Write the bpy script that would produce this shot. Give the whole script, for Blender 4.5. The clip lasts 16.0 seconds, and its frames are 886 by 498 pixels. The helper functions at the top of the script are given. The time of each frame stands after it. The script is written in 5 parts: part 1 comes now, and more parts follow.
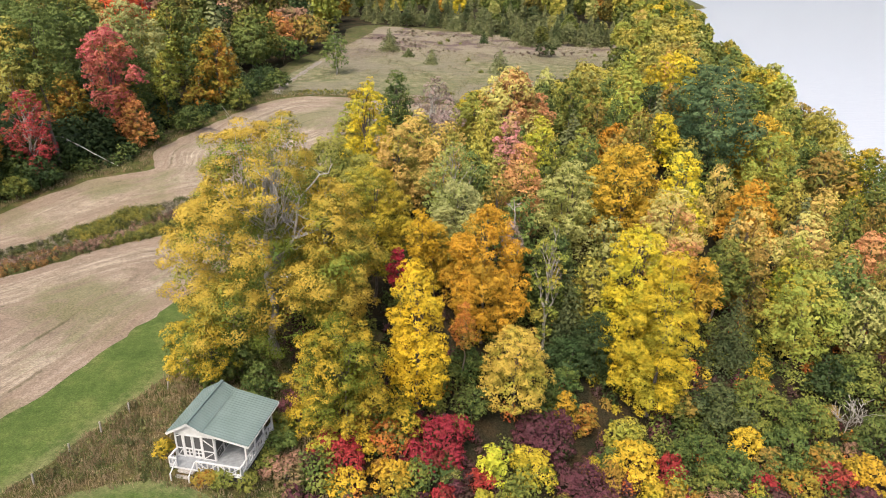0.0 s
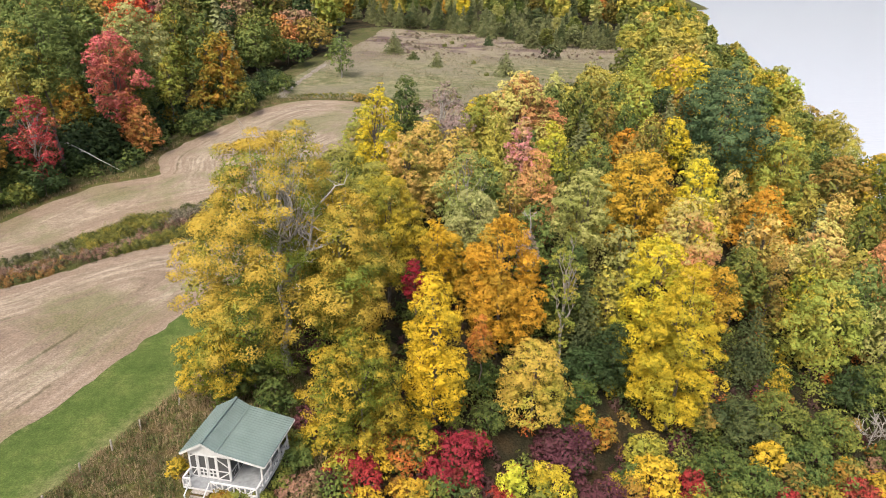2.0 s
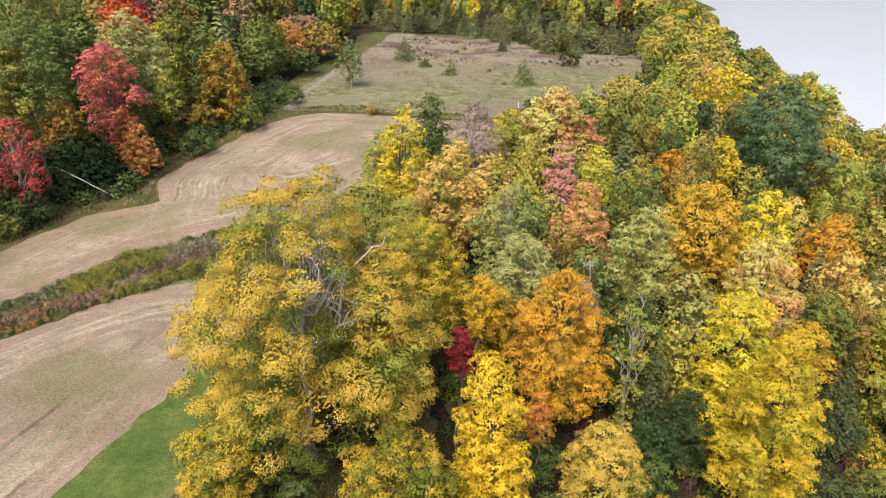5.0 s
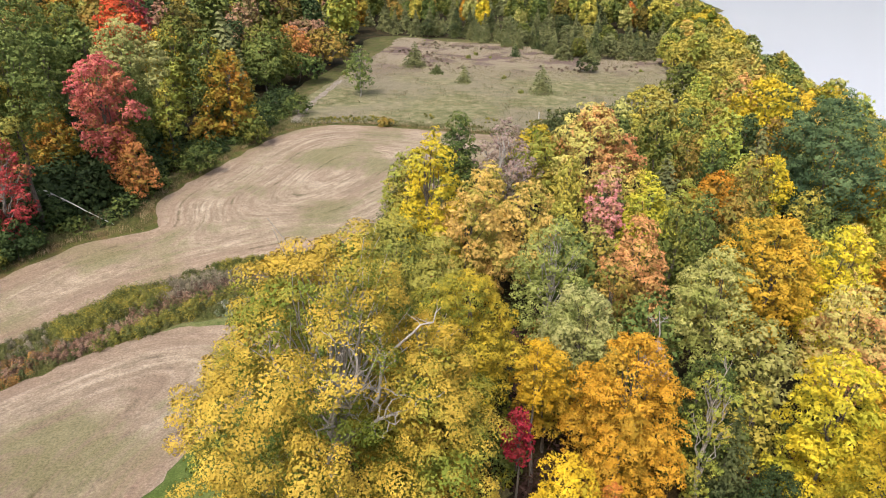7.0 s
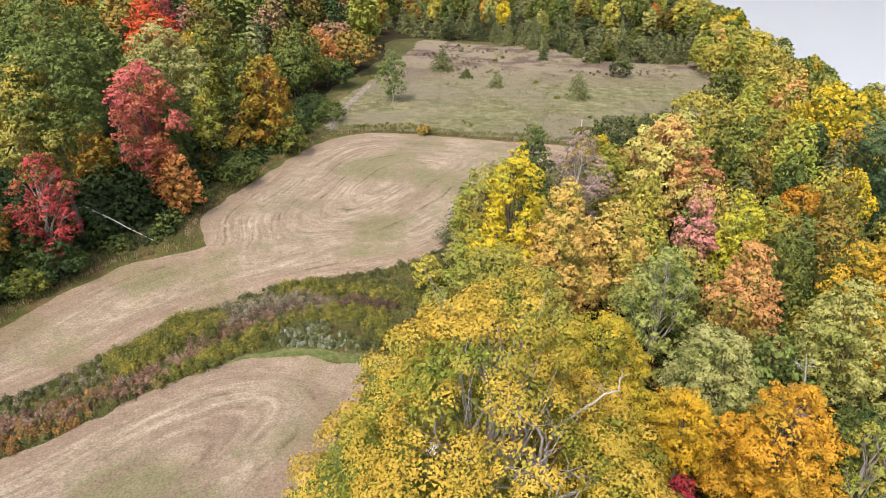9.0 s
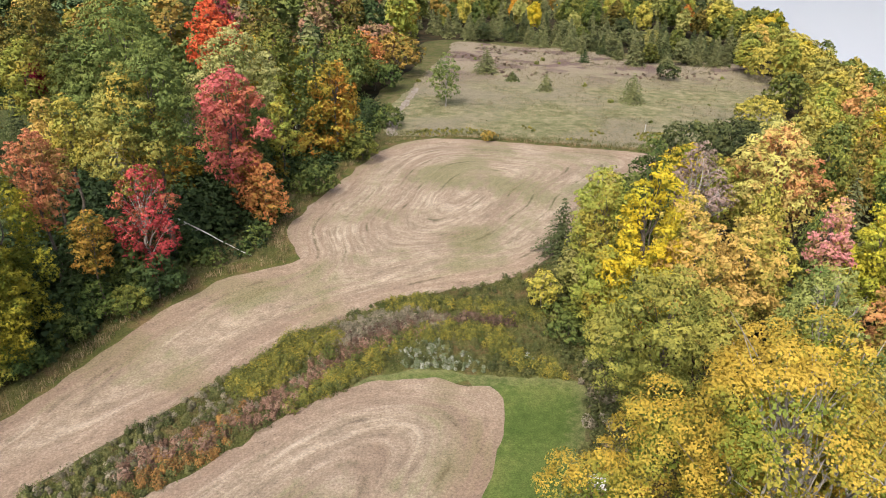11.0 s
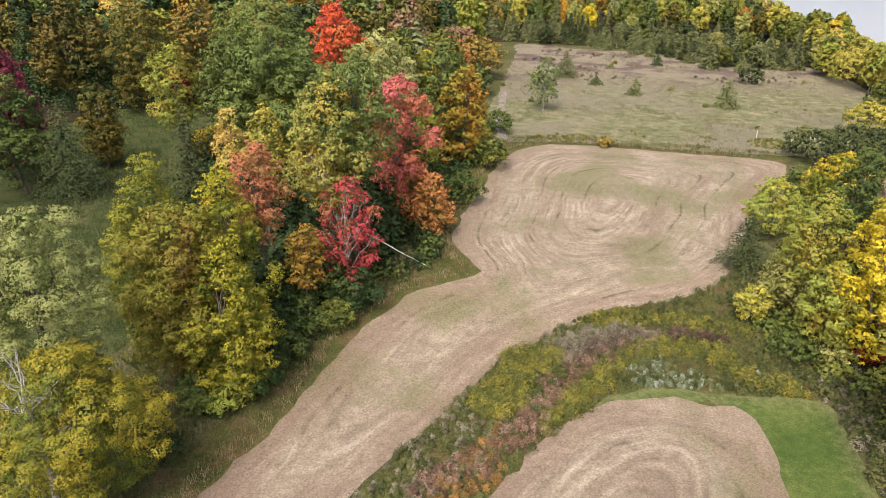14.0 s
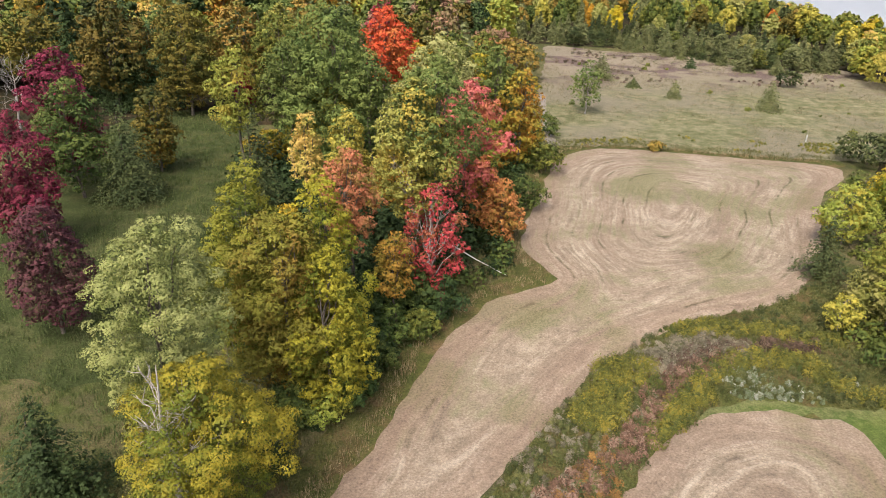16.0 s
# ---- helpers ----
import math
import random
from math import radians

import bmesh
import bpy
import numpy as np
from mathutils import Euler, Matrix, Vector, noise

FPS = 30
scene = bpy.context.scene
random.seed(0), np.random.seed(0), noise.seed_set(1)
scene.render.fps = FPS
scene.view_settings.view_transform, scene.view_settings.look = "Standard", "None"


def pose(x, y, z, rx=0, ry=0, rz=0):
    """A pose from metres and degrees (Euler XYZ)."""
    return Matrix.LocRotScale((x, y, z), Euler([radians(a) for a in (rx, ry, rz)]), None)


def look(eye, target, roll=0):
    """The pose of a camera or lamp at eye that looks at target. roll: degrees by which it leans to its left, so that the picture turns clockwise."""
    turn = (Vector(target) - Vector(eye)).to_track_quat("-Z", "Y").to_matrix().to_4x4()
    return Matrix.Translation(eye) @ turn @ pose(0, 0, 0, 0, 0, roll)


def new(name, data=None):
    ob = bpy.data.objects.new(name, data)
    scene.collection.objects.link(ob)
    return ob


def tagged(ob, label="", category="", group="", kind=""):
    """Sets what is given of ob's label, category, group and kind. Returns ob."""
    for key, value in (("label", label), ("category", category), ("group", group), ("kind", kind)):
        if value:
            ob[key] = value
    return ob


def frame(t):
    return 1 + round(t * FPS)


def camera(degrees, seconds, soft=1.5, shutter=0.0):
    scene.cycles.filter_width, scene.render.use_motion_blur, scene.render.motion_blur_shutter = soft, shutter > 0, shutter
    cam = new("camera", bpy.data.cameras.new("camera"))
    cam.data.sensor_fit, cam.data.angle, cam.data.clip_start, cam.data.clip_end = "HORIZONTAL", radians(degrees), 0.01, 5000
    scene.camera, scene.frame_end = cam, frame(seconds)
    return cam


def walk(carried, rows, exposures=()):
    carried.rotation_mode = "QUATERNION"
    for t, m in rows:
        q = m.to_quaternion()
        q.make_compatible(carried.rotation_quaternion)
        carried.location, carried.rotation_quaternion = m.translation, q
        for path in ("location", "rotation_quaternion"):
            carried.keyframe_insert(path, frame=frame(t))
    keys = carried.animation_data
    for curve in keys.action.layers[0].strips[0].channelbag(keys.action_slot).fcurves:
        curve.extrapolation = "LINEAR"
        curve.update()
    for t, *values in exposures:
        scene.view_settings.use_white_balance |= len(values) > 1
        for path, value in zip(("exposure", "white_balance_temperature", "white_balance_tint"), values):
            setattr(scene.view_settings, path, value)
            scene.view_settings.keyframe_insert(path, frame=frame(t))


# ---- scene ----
cam = camera(66.7, 16.0, 1.0)
METRES, EYE, TILT, LEAN, TURN = 72.0, 34.0, -24.0, -1.2, 0.0
DEEP = 1.344
ROWS = [
    (0.0, 0.0, 0.0, 0.0, 0.0, 0.0, -0.0),
    (0.5, -0.0034, 0.0001, 0.0011, 0.01, 0.01, -0.0),
    (1.0, -0.0083, 0.0013, 0.0029, 0.0, 0.02, 0.0),
    (1.5, -0.0135, 0.0054, 0.0067, 0.01, 0.04, 0.02),
    (2.0, -0.0199, 0.0132, 0.013, 0.02, 0.06, 0.05),
    (2.5, -0.0272, 0.0242, 0.0212, 0.03, 0.06, 0.08),
    (3.0, -0.0354, 0.0381, 0.0304, 0.04, 0.08, 0.12),
    (3.5, -0.0445, 0.0544, 0.0409, 0.04, 0.08, 0.15),
    (4.0, -0.054, 0.0725, 0.0527, 0.04, 0.08, 0.18),
    (6.5, -0.105, 0.1784, 0.1214, 0.1, 0.11, 0.26),
    (7.0, -0.1191, 0.1986, 0.1343, 0.07, 0.12, 0.25),
    (7.5, -0.1397, 0.2154, 0.145, 0.03, 0.11, 0.25),
    (8.0, -0.1661, 0.2295, 0.1545, 0.03, 0.12, 0.26),
    (8.5, -0.1972, 0.241, 0.1615, 0.0, 0.14, 0.26),
    (11.0, -0.4049, 0.2784, 0.1925, -0.23, 0.06, 0.24),
    (11.5, -0.4528, 0.2832, 0.1967, -0.26, 0.06, 0.23),
    (12.0, -0.5017, 0.2869, 0.2013, -0.28, 0.04, 0.22),
    (12.5, -0.5514, 0.2895, 0.2054, -0.28, 0.01, 0.21),
    (13.0, -0.6025, 0.2918, 0.2087, -0.32, 0.01, 0.17),
    (13.5, -0.6538, 0.2936, 0.2121, -0.34, -0.01, 0.16),
    (14.0, -0.7055, 0.2955, 0.2146, -0.38, -0.02, 0.14),
    (14.5, -0.7577, 0.2978, 0.2175, -0.33, -0.02, 0.11),
    (15.0, -0.7983, 0.2999, 0.2219, -0.18, -0.02, 0.05),
    (15.5, -0.8175, 0.3035, 0.2243, -0.14, 0.04, -0.01),
    (16.0, -0.8224, 0.3071, 0.2251, -0.17, 0.03, -0.03),
]
walk(cam, [(t, pose(0, 0, EYE, TILT, LEAN, TURN) @ pose(METRES * x, METRES * DEEP * y, METRES * z, 90 + pitch, roll, yaw)) for t, x, y, z, yaw, pitch, roll in ROWS])

# ---- world and light ----
SUN_AZ, SUN_EL = 205.0, 56.0
world = bpy.data.worlds.new("sky")
scene.world = world
world.use_nodes = True
wn = world.node_tree.nodes
sky = wn.new("ShaderNodeTexSky")
sky.sky_type, sky.sun_disc = "NISHITA", False
sky.sun_elevation, sky.sun_rotation = radians(SUN_EL), radians(SUN_AZ)
sky.air_density, sky.dust_density, sky.ozone_density = 1.0, 8.0, 1.0
world.node_tree.links.new(sky.outputs[0], wn["Background"].inputs[0])
wn["Background"].inputs[1].default_value = 0.15
scene.view_settings.exposure = 0.62
sun = new("sun", bpy.data.lights.new("sun", "SUN"))
sun.data.energy, sun.data.angle, sun.data.color = 1.5, radians(25), (1.0, 0.96, 0.9)
_az, _el = radians(SUN_AZ), radians(SUN_EL)
_to = Vector((math.sin(_az) * math.cos(_el), math.cos(_az) * math.cos(_el), math.sin(_el)))
sun.matrix_world = look((0, 0, 0), -_to)
sun.location = (0, 0, 120)


# ---- materials ----
def mat(name, rough=0.8, spec=0.2):
    m = bpy.data.materials.new(name)
    m.use_nodes = True
    b = m.node_tree.nodes["Principled BSDF"]
    b.inputs["Roughness"].default_value = rough
    b.inputs["Specular IOR Level"].default_value = spec
    return m, m.node_tree, b


def node(nt, kind, **ins):
    n = nt.nodes.new(kind)
    for k, v in ins.items():
        n.inputs[k.replace("_", " ")].default_value = v
    return n


def ramp(nt, fac, stops):
    r = nt.nodes.new("ShaderNodeValToRGB")
    while len(r.color_ramp.elements) < len(stops):
        r.color_ramp.elements.new(0.5)
    for e, (p, c) in zip(r.color_ramp.elements, stops):
        e.position, e.color = p, (*c, 1) if len(c) == 3 else c
    nt.links.new(fac, r.inputs[0])
    return r.outputs[0]


def mix(nt, fac, a, b, kind="MIX"):
    m = nt.nodes.new("ShaderNodeMix")
    m.data_type, m.blend_type = "RGBA", kind
    for sock, val in ((m.inputs[0], fac), (m.inputs[6], a), (m.inputs[7], b)):
        if isinstance(val, (int, float)):
            sock.default_value = val
        elif isinstance(val, tuple):
            sock.default_value = (*val, 1)
        else:
            nt.links.new(val, sock)
    return m.outputs[2]


def maths(nt, op, a, b=0.0, clamp=False):
    m = nt.nodes.new("ShaderNodeMath")
    m.operation, m.use_clamp = op, clamp
    for sock, val in ((m.inputs[0], a), (m.inputs[1], b)):
        if isinstance(val, (int, float)):
            sock.default_value = val
        else:
            nt.links.new(val, sock)
    return m.outputs[0]


def grain(nt, scale, detail=4.0, vec=None, rough=0.55):
    n = node(nt, "ShaderNodeTexNoise", Scale=scale, Detail=detail, Roughness=rough)
    if vec is None:
        vec = nt.nodes.new("ShaderNodeNewGeometry").outputs["Position"]
    nt.links.new(vec, n.inputs["Vector"])
    return n.outputs[0]


def attribute(nt, name):
    a = nt.nodes.new("ShaderNodeAttribute")
    a.attribute_name = name
    return a.outputs["Fac"]


def bump(nt, b, height, strength=0.5, distance=0.05):
    n = node(nt, "ShaderNodeBump", Strength=strength, Distance=distance)
    nt.links.new(height, n.inputs["Height"])
    nt.links.new(n.outputs[0], b.inputs["Normal"])


def leaf_material(name, main, alt, inner, share=0.5):
    """Leaves: main and alternative colour leaf by leaf, and patches of a third colour, more inside the crown and below.
    """
    m, nt, b = mat(name, 0.66, 0.15)
    geo = nt.nodes.new("ShaderNodeNewGeometry")
    c = mix(nt, geo.outputs["Random Per Island"], main, alt)
    patch = ramp(nt, maths(nt, "ADD", grain(nt, 0.35, 3.0, geo.outputs["Position"]), attribute(nt, "tone_shift")), [(0.56 - 0.3 * share, (0, 0, 0)), (0.82 - 0.3 * share, (1, 1, 1))])
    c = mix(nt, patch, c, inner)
    v = ramp(nt, grain(nt, 1.6, 3.0, geo.outputs["Position"]), [(0.3, (0.78, 0.78, 0.78)), (0.7, (1.14, 1.14, 1.14))])
    c = mix(nt, 1.0, c, v, "MULTIPLY")
    info = nt.nodes.new("ShaderNodeObjectInfo")
    hsv = node(nt, "ShaderNodeHueSaturation")
    nt.links.new(maths(nt, "ADD", maths(nt, "MULTIPLY", info.outputs["Random"], 0.016), 0.492), hsv.inputs["Hue"])
    nt.links.new(maths(nt, "ADD", maths(nt, "MULTIPLY", info.outputs["Random"], 0.25), 0.87), hsv.inputs["Value"])
    nt.links.new(c, hsv.inputs["Color"])
    c = hsv.outputs[0]
    nt.links.new(c, b.inputs["Base Color"])
    tr = nt.nodes.new("ShaderNodeBsdfTranslucent")
    nt.links.new(c, tr.inputs[0])
    ms = nt.nodes.new("ShaderNodeMixShader")
    ms.inputs[0].default_value = 0.08
    nt.links.new(b.outputs[0], ms.inputs[1])
    nt.links.new(tr.outputs[0], ms.inputs[2])
    nt.links.new(ms.outputs[0], nt.nodes["Material Output"].inputs[0])
    return m


# colour name: main, alternative, patches, share of patches, words for labels
PALETTE = {
    "walnut": ((.455, .295, .048), (.40, .285, .042), (.15, .185, .028), .56, "olive-yellow"),
    "walnutgold": ((.54, .375, .052), (.47, .34, .046), (.22, .23, .032), .45, "dull gold"),
    "walnut2": ((.56, .42, .035), (.46, .37, .034), (.20, .22, .03), .5, "dull golden"),
    "olivegold": ((0.418, 0.330, 0.033), (0.528, 0.374, 0.033), (0.143, 0.176, 0.022), .55, "olive and gold"),
    "olivegreen": ((.145, .17, .034), (.225, .22, .043), (.09, .12, .028), .5, "olive-green"),
    "oliveyellow": ((.41, .36, .065), (.49, .41, .075), (.27, .275, .052), .5, "olive-yellow"),
    "oliveleaf": ((.27, .265, .058), (.335, .305, .062), (.17, .19, .042), .5, "olive-yellow"),
    "olivecream": ((.31, .295, .075), (.25, .25, .056), (.37, .28, .052), .3, "pale olive"),
    "oliverusset": ((.205, .215, .034), (.27, .25, .04), (.24, .165, .03), .15, "olive and russet"),
    "maplegold": ((.335, .295, .028), (.265, .255, .027), (.14, .17, .023), .5, "yellow and lime"),
    "olivesalmon": ((.46, .43, .12), (.52, .45, .13), (.62, .30, .13), .36, "olive and salmon"),
    "gold": ((.66, .42, .02), (.55, .36, .03), (.40, .30, .03), .35, "golden yellow"),
    "goldorange": ((.62, .385, .036), (.545, .36, .036), (.38, .29, .034), .4, "orange-gold"),
    "frontmix": ((.30, .23, .026), (.235, .21, .024), (.12, .145, .021), .48, "gold and green"),
    "goldpeach": ((.58, .46, .065), (.62, .44, .09), (.39, .38, .055), .4, "peach and gold"),
    "goldbrown": ((.30, .22, .03), (.26, .21, .035), (.38, .16, .03), .3, "brownish gold"),
    "browngold": ((0.276, 0.196, 0.046), (0.345, 0.207, 0.046), (0.149, 0.155, 0.034), .5, "brown-gold"),
    "yellow": ((.63, .465, .028), (.56, .43, .03), (.39, .36, .035), .42, "bright yellow"),
    "limeyellow": ((.47, .40, .045), (.40, .36, .05), (.28, .30, .05), .45, "lime-yellow"),
    "lime": ((0.470, 0.470, 0.045), (0.560, 0.493, 0.045), (0.314, 0.358, 0.045), .4, "lime"),
    "limegreen": ((.235, .285, .052), (.31, .33, .062), (.40, .325, .055), .3, "light green"),
    "greenyellow": ((.22, .24, .03), (.29, .285, .038), (.115, .15, .022), .5, "yellow-green"),
    "green": ((.088, .13, .032), (.145, .17, .038), (.062, .10, .028), .5, "green"),
    "leafgreen": ((.135, .175, .046), (.185, .215, .055), (.095, .135, .036), .5, "mid-green"),
    "darkgreen": ((.042, .07, .022), (.062, .092, .028), (.032, .056, .019), .5, "dark green"),
    "bluegreen": ((.09, .14, .058), (.135, .19, .078), (.06, .105, .048), .5, "deep blue-green"),
    "darkolive": ((.07, .09, .032), (.11, .12, .04), (.05, .07, .028), .5, "dark olive"),
    "pine": ((.165, .18, .074), (.215, .22, .09), (.115, .13, .054), .5, "olive-green"),
    "redscrub": ((.18, .13, .105), (.22, .155, .12), (.14, .12, .075), .4, "reddish brown"),
    "cream": ((.34, .35, .125), (.41, .39, .155), (.23, .26, .075), .45, "pale cream"),
    "greycream": ((.34, .335, .10), (.41, .385, .13), (.235, .255, .062), .5, "greyish pale green"),
    "palegreen": ((.30, .32, .10), (.26, .285, .075), (.21, .24, .055), .4, "thin pale green"),
    "silver": ((.25, .27, .09), (.315, .32, .118), (.18, .21, .06), .45, "pale silvery-green"),
    "peach": ((.60, .42, .12), (.56, .36, .10), (.36, .33, .07), .45, "peach"),
    "salmon": ((.58, .25, .115), (.54, .30, .115), (.42, .29, .09), .35, "salmon-pink"),
    "coral": ((.52, .19, .095), (.49, .235, .105), (.31, .225, .065), .32, "coral-orange"),
    "orange": ((.53, .25, .026), (.55, .305, .03), (.39, .24, .03), .35, "orange"),
    # brown-gold leaves with the wood's shade put into their colour
    "shadegold": ((.18, .13, .025), (.14, .12, .025), (.07, .08, .02), .45, "shade-darkened brown-gold"),
    "dullorange": ((.38, .20, .035), (.33, .21, .04), (.22, .18, .03), .4, "dull orange"),
    "orangered": ((.47, .16, .07), (.48, .22, .07), (.30, .18, .04), .35, "orange-red"),
    "redorange": ((.46, .10, .04), (.55, .26, .04), (.30, .20, .04), .35, "red and orange"),
    "redsalmon": ((.63, .155, .145), (.59, .20, .155), (.52, .21, .09), .3, "faded red"),
    "scarlet": ((.62, .10, .035), (.55, .08, .04), (.50, .16, .05), .3, "scarlet"),
    "red": ((.29, .025, .035), (.35, .045, .04), (.20, .05, .035), .35, "deep red"),
    "crimson": ((.27, .013, .037), (.34, .028, .045), (.21, .035, .028), .3, "crimson"),
    "magentared": ((.41, .065, .08), (.34, .05, .065), (.32, .12, .055), .3, "magenta-red"),
    "magenta": ((.19, .022, .05), (.25, .04, .07), (.12, .025, .035), .35, "dark magenta"),
    "maroon": ((.10, .032, .044), (.135, .05, .055), (.075, .042, .034), .4, "maroon"),
    "pink": ((0.525, 0.188, 0.213), (0.600, 0.275, 0.275), (0.450, 0.312, 0.125), .35, "dusty pink"),
    "mauve": ((.31, .22, .205), (.37, .27, .24), (.24, .18, .14), .4, "dull mauve"),
    "mauvebrown": ((.27, .15, .11), (.33, .18, .11), (.18, .15, .06), .4, "brownish mauve"),
}
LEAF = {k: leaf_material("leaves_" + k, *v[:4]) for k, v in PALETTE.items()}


def bark_material(name, dark, light):
    m, nt, b = mat(name, 0.9, 0.1)
    tc = nt.nodes.new("ShaderNodeNewGeometry").outputs["Position"]
    mp = node(nt, "ShaderNodeMapping")
    mp.inputs["Scale"].default_value = (6, 6, 1.2)
    nt.links.new(tc, mp.inputs[0])
    g = grain(nt, 1.6, 6.0, mp.outputs[0])
    nt.links.new(ramp(nt, g, [(0.3, dark), (0.7, light)]), b.inputs["Base Color"])
    bump(nt, b, g, 0.6, 0.04)
    return m


BARK = bark_material("bark_grey_brown", (.06, .05, .04), (.20, .175, .15))
BARK_PALE = bark_material("bark_pale_grey", (.22, .20, .185), (.46, .43, .40))
BARK_WHITE = bark_material("bark_bleached", (.42, .40, .37), (.74, .72, .68))


def plant_material(name, stops, rough=0.75, noise_scale=0.5):
    """Herbs and grass: colour by plant and by patches."""
    m, nt, b = mat(name, rough, 0.15)
    geo = nt.nodes.new("ShaderNodeNewGeometry")
    f = maths(nt, "ADD", maths(nt, "MULTIPLY", geo.outputs["Random Per Island"], 0.3), maths(nt, "ADD", maths(nt, "MULTIPLY", grain(nt, noise_scale, 3.0, geo.outputs["Position"]), 0.6), attribute(nt, "tone_shift")))
    nt.links.new(ramp(nt, f, stops), b.inputs["Base Color"])
    return m


# ---- the lie of the land ----
PROFILE_Y = (-300, 40, 60, 80, 90, 103, 130, 150, 175, 220, 300, 500)
PROFILE_Z = (0, 0, -.4, -.9, -.4, 1.2, 2.2, 2.8, 3.2, 5, 7, 9)
BLUFF_Y = (-100, 30, 45, 60, 80, 116, 209, 430, 900)
BLUFF_X = (-24, -17, -13, -4, 15, 38, 66, 128, 260)
WATER = -10.0


def land(x, y):
    """Height of the ground: a gentle rise to the far end, and a wooded bluff down to the water."""
    x, y = np.asarray(x, float), np.asarray(y, float)
    z = np.interp(y, PROFILE_Y, PROFILE_Z)
    s = np.clip((x - np.interp(y, BLUFF_Y, BLUFF_X)) / 36.0, 0, 1)
    z = z + (-9.2 - z) * (1 - (1 - s) ** 1.6)
    return z - 1.2 * np.clip((x - (52 + 0.24 * y)) / 6, 0, 4)


def land1(x, y):
    return float(land(x, y))


def smooth_ring(points, n=6):
    """A closed outline rounded through its corner points."""
    p = np.array(points, float)
    out = []
    for i in range(len(p)):
        a, b, c, d = p[i - 1], p[i], p[(i + 1) % len(p)], p[(i + 2) % len(p)]
        for t in np.linspace(0, 1, n, endpoint=False):
            out.append(0.5 * (2 * b + (c - a) * t + (2 * a - 5 * b + 4 * c - d) * t * t + (3 * b - 3 * c + d - a) * t ** 3))
    return np.array(out)


def ring_distance(ring, x, y):
    """Distance to a closed outline, negative inside."""
    x, y = np.asarray(x, float), np.asarray(y, float)
    best = np.full(x.shape, 1e9)
    inside = np.zeros(x.shape, bool)
    for (ax, ay), (bx, by) in zip(ring, np.roll(ring, -1, axis=0)):
        dx, dy = bx - ax, by - ay
        t = np.clip(((x - ax) * dx + (y - ay) * dy) / max(dx * dx + dy * dy, 1e-9), 0, 1)
        best = np.minimum(best, np.hypot(x - ax - t * dx, y - ay - t * dy))
        cross = (ay > y) != (by > y)
        with np.errstate(divide="ignore", invalid="ignore"):
            inside ^= cross & (x < (bx - ax) * (y - ay) / (by - ay) + ax)
    return np.where(inside, -best, best)


HAY_UPPER = smooth_ring([(-68, 66), (-64, 76), (-60.5, 86), (-57.5, 92.5), (-53.5, 97.8), (-49.5, 100.3), (-45.2, 102.6), (-47, 107), (-48.5, 112.2), (-46.8, 119),
                         (-43.5, 130.5), (-39, 144.2), (-33.5, 151.8), (-25, 153.6), (-6, 149.6), (8.5, 146), (8, 140), (0, 131), (-6.5, 119), (-10.5, 111), (-13.5, 106), (-18, 101.3),
                         (-22.4, 98.4), (-28, 96.6), (-34.6, 94.2), (-40.6, 89.8), (-44, 86.8), (-47.8, 82), (-51.6, 76.6), (-56.5, 69.4), (-62, 60)])
HAY_LOWER = smooth_ring([(-60, 52), (-49, 67), (-45, 71.8), (-41.5, 76.3), (-38, 79.5), (-33.4, 81.5), (-28, 81.6), (-23.6, 80), (-23, 77), (-24.5, 69), (-28, 61), (-30, 53),
                         (-32, 46.5), (-34, 40), (-38, 30), (-62, 22)])
LAWN = smooth_ring([(-23.6, 82.2), (-19, 82.2), (-15.6, 81.2), (-15.7, 78), (-18.6, 67), (-20.5, 58), (-22.5, 50), (-25, 43.5), (-27, 38.5), (-29.5, 33), (-34, 22), (-45, 22),
                    (-39, 33), (-35, 42), (-32.5, 50), (-29, 62), (-26, 71), (-25, 77.5), (-25.4, 80.4), (-29, 80.8), (-33, 80.6), (-36, 79.4), (-36.6, 80.4), (-33.6, 82.5), (-28.5, 83.2)])
FLOWERS = smooth_ring([(-65, 58), (-56, 69.6), (-51.4, 76.8), (-47.6, 82.2), (-44, 87), (-40.6, 90), (-34.6, 94.5), (-28, 96.8), (-22.4, 98.6), (-18, 101.6), (-13, 103), (-11, 96), (-13, 86), (-15.5, 81.6),
                       (-19, 81.4), (-24, 81), (-28, 80.6), (-33.4, 80.6), (-38, 78.6), (-41.4, 75.4), (-44.6, 71), (-48.5, 66.2), (-59, 52)])


def rounded_depth(ring, x, y, soft=0.5):
    """Depth inside an outline, with rounded contours where its sides meet."""
    m = np.roll(ring, -1, axis=0)
    weight = np.hypot(*(m - ring).T) * soft / 2
    out = np.zeros(len(x))
    for (px, py), w in zip((ring + m) / 2, weight):
        out += w * np.exp(-soft * np.hypot(x - px, y - py))
    return -np.log(out + 1e-12) / soft


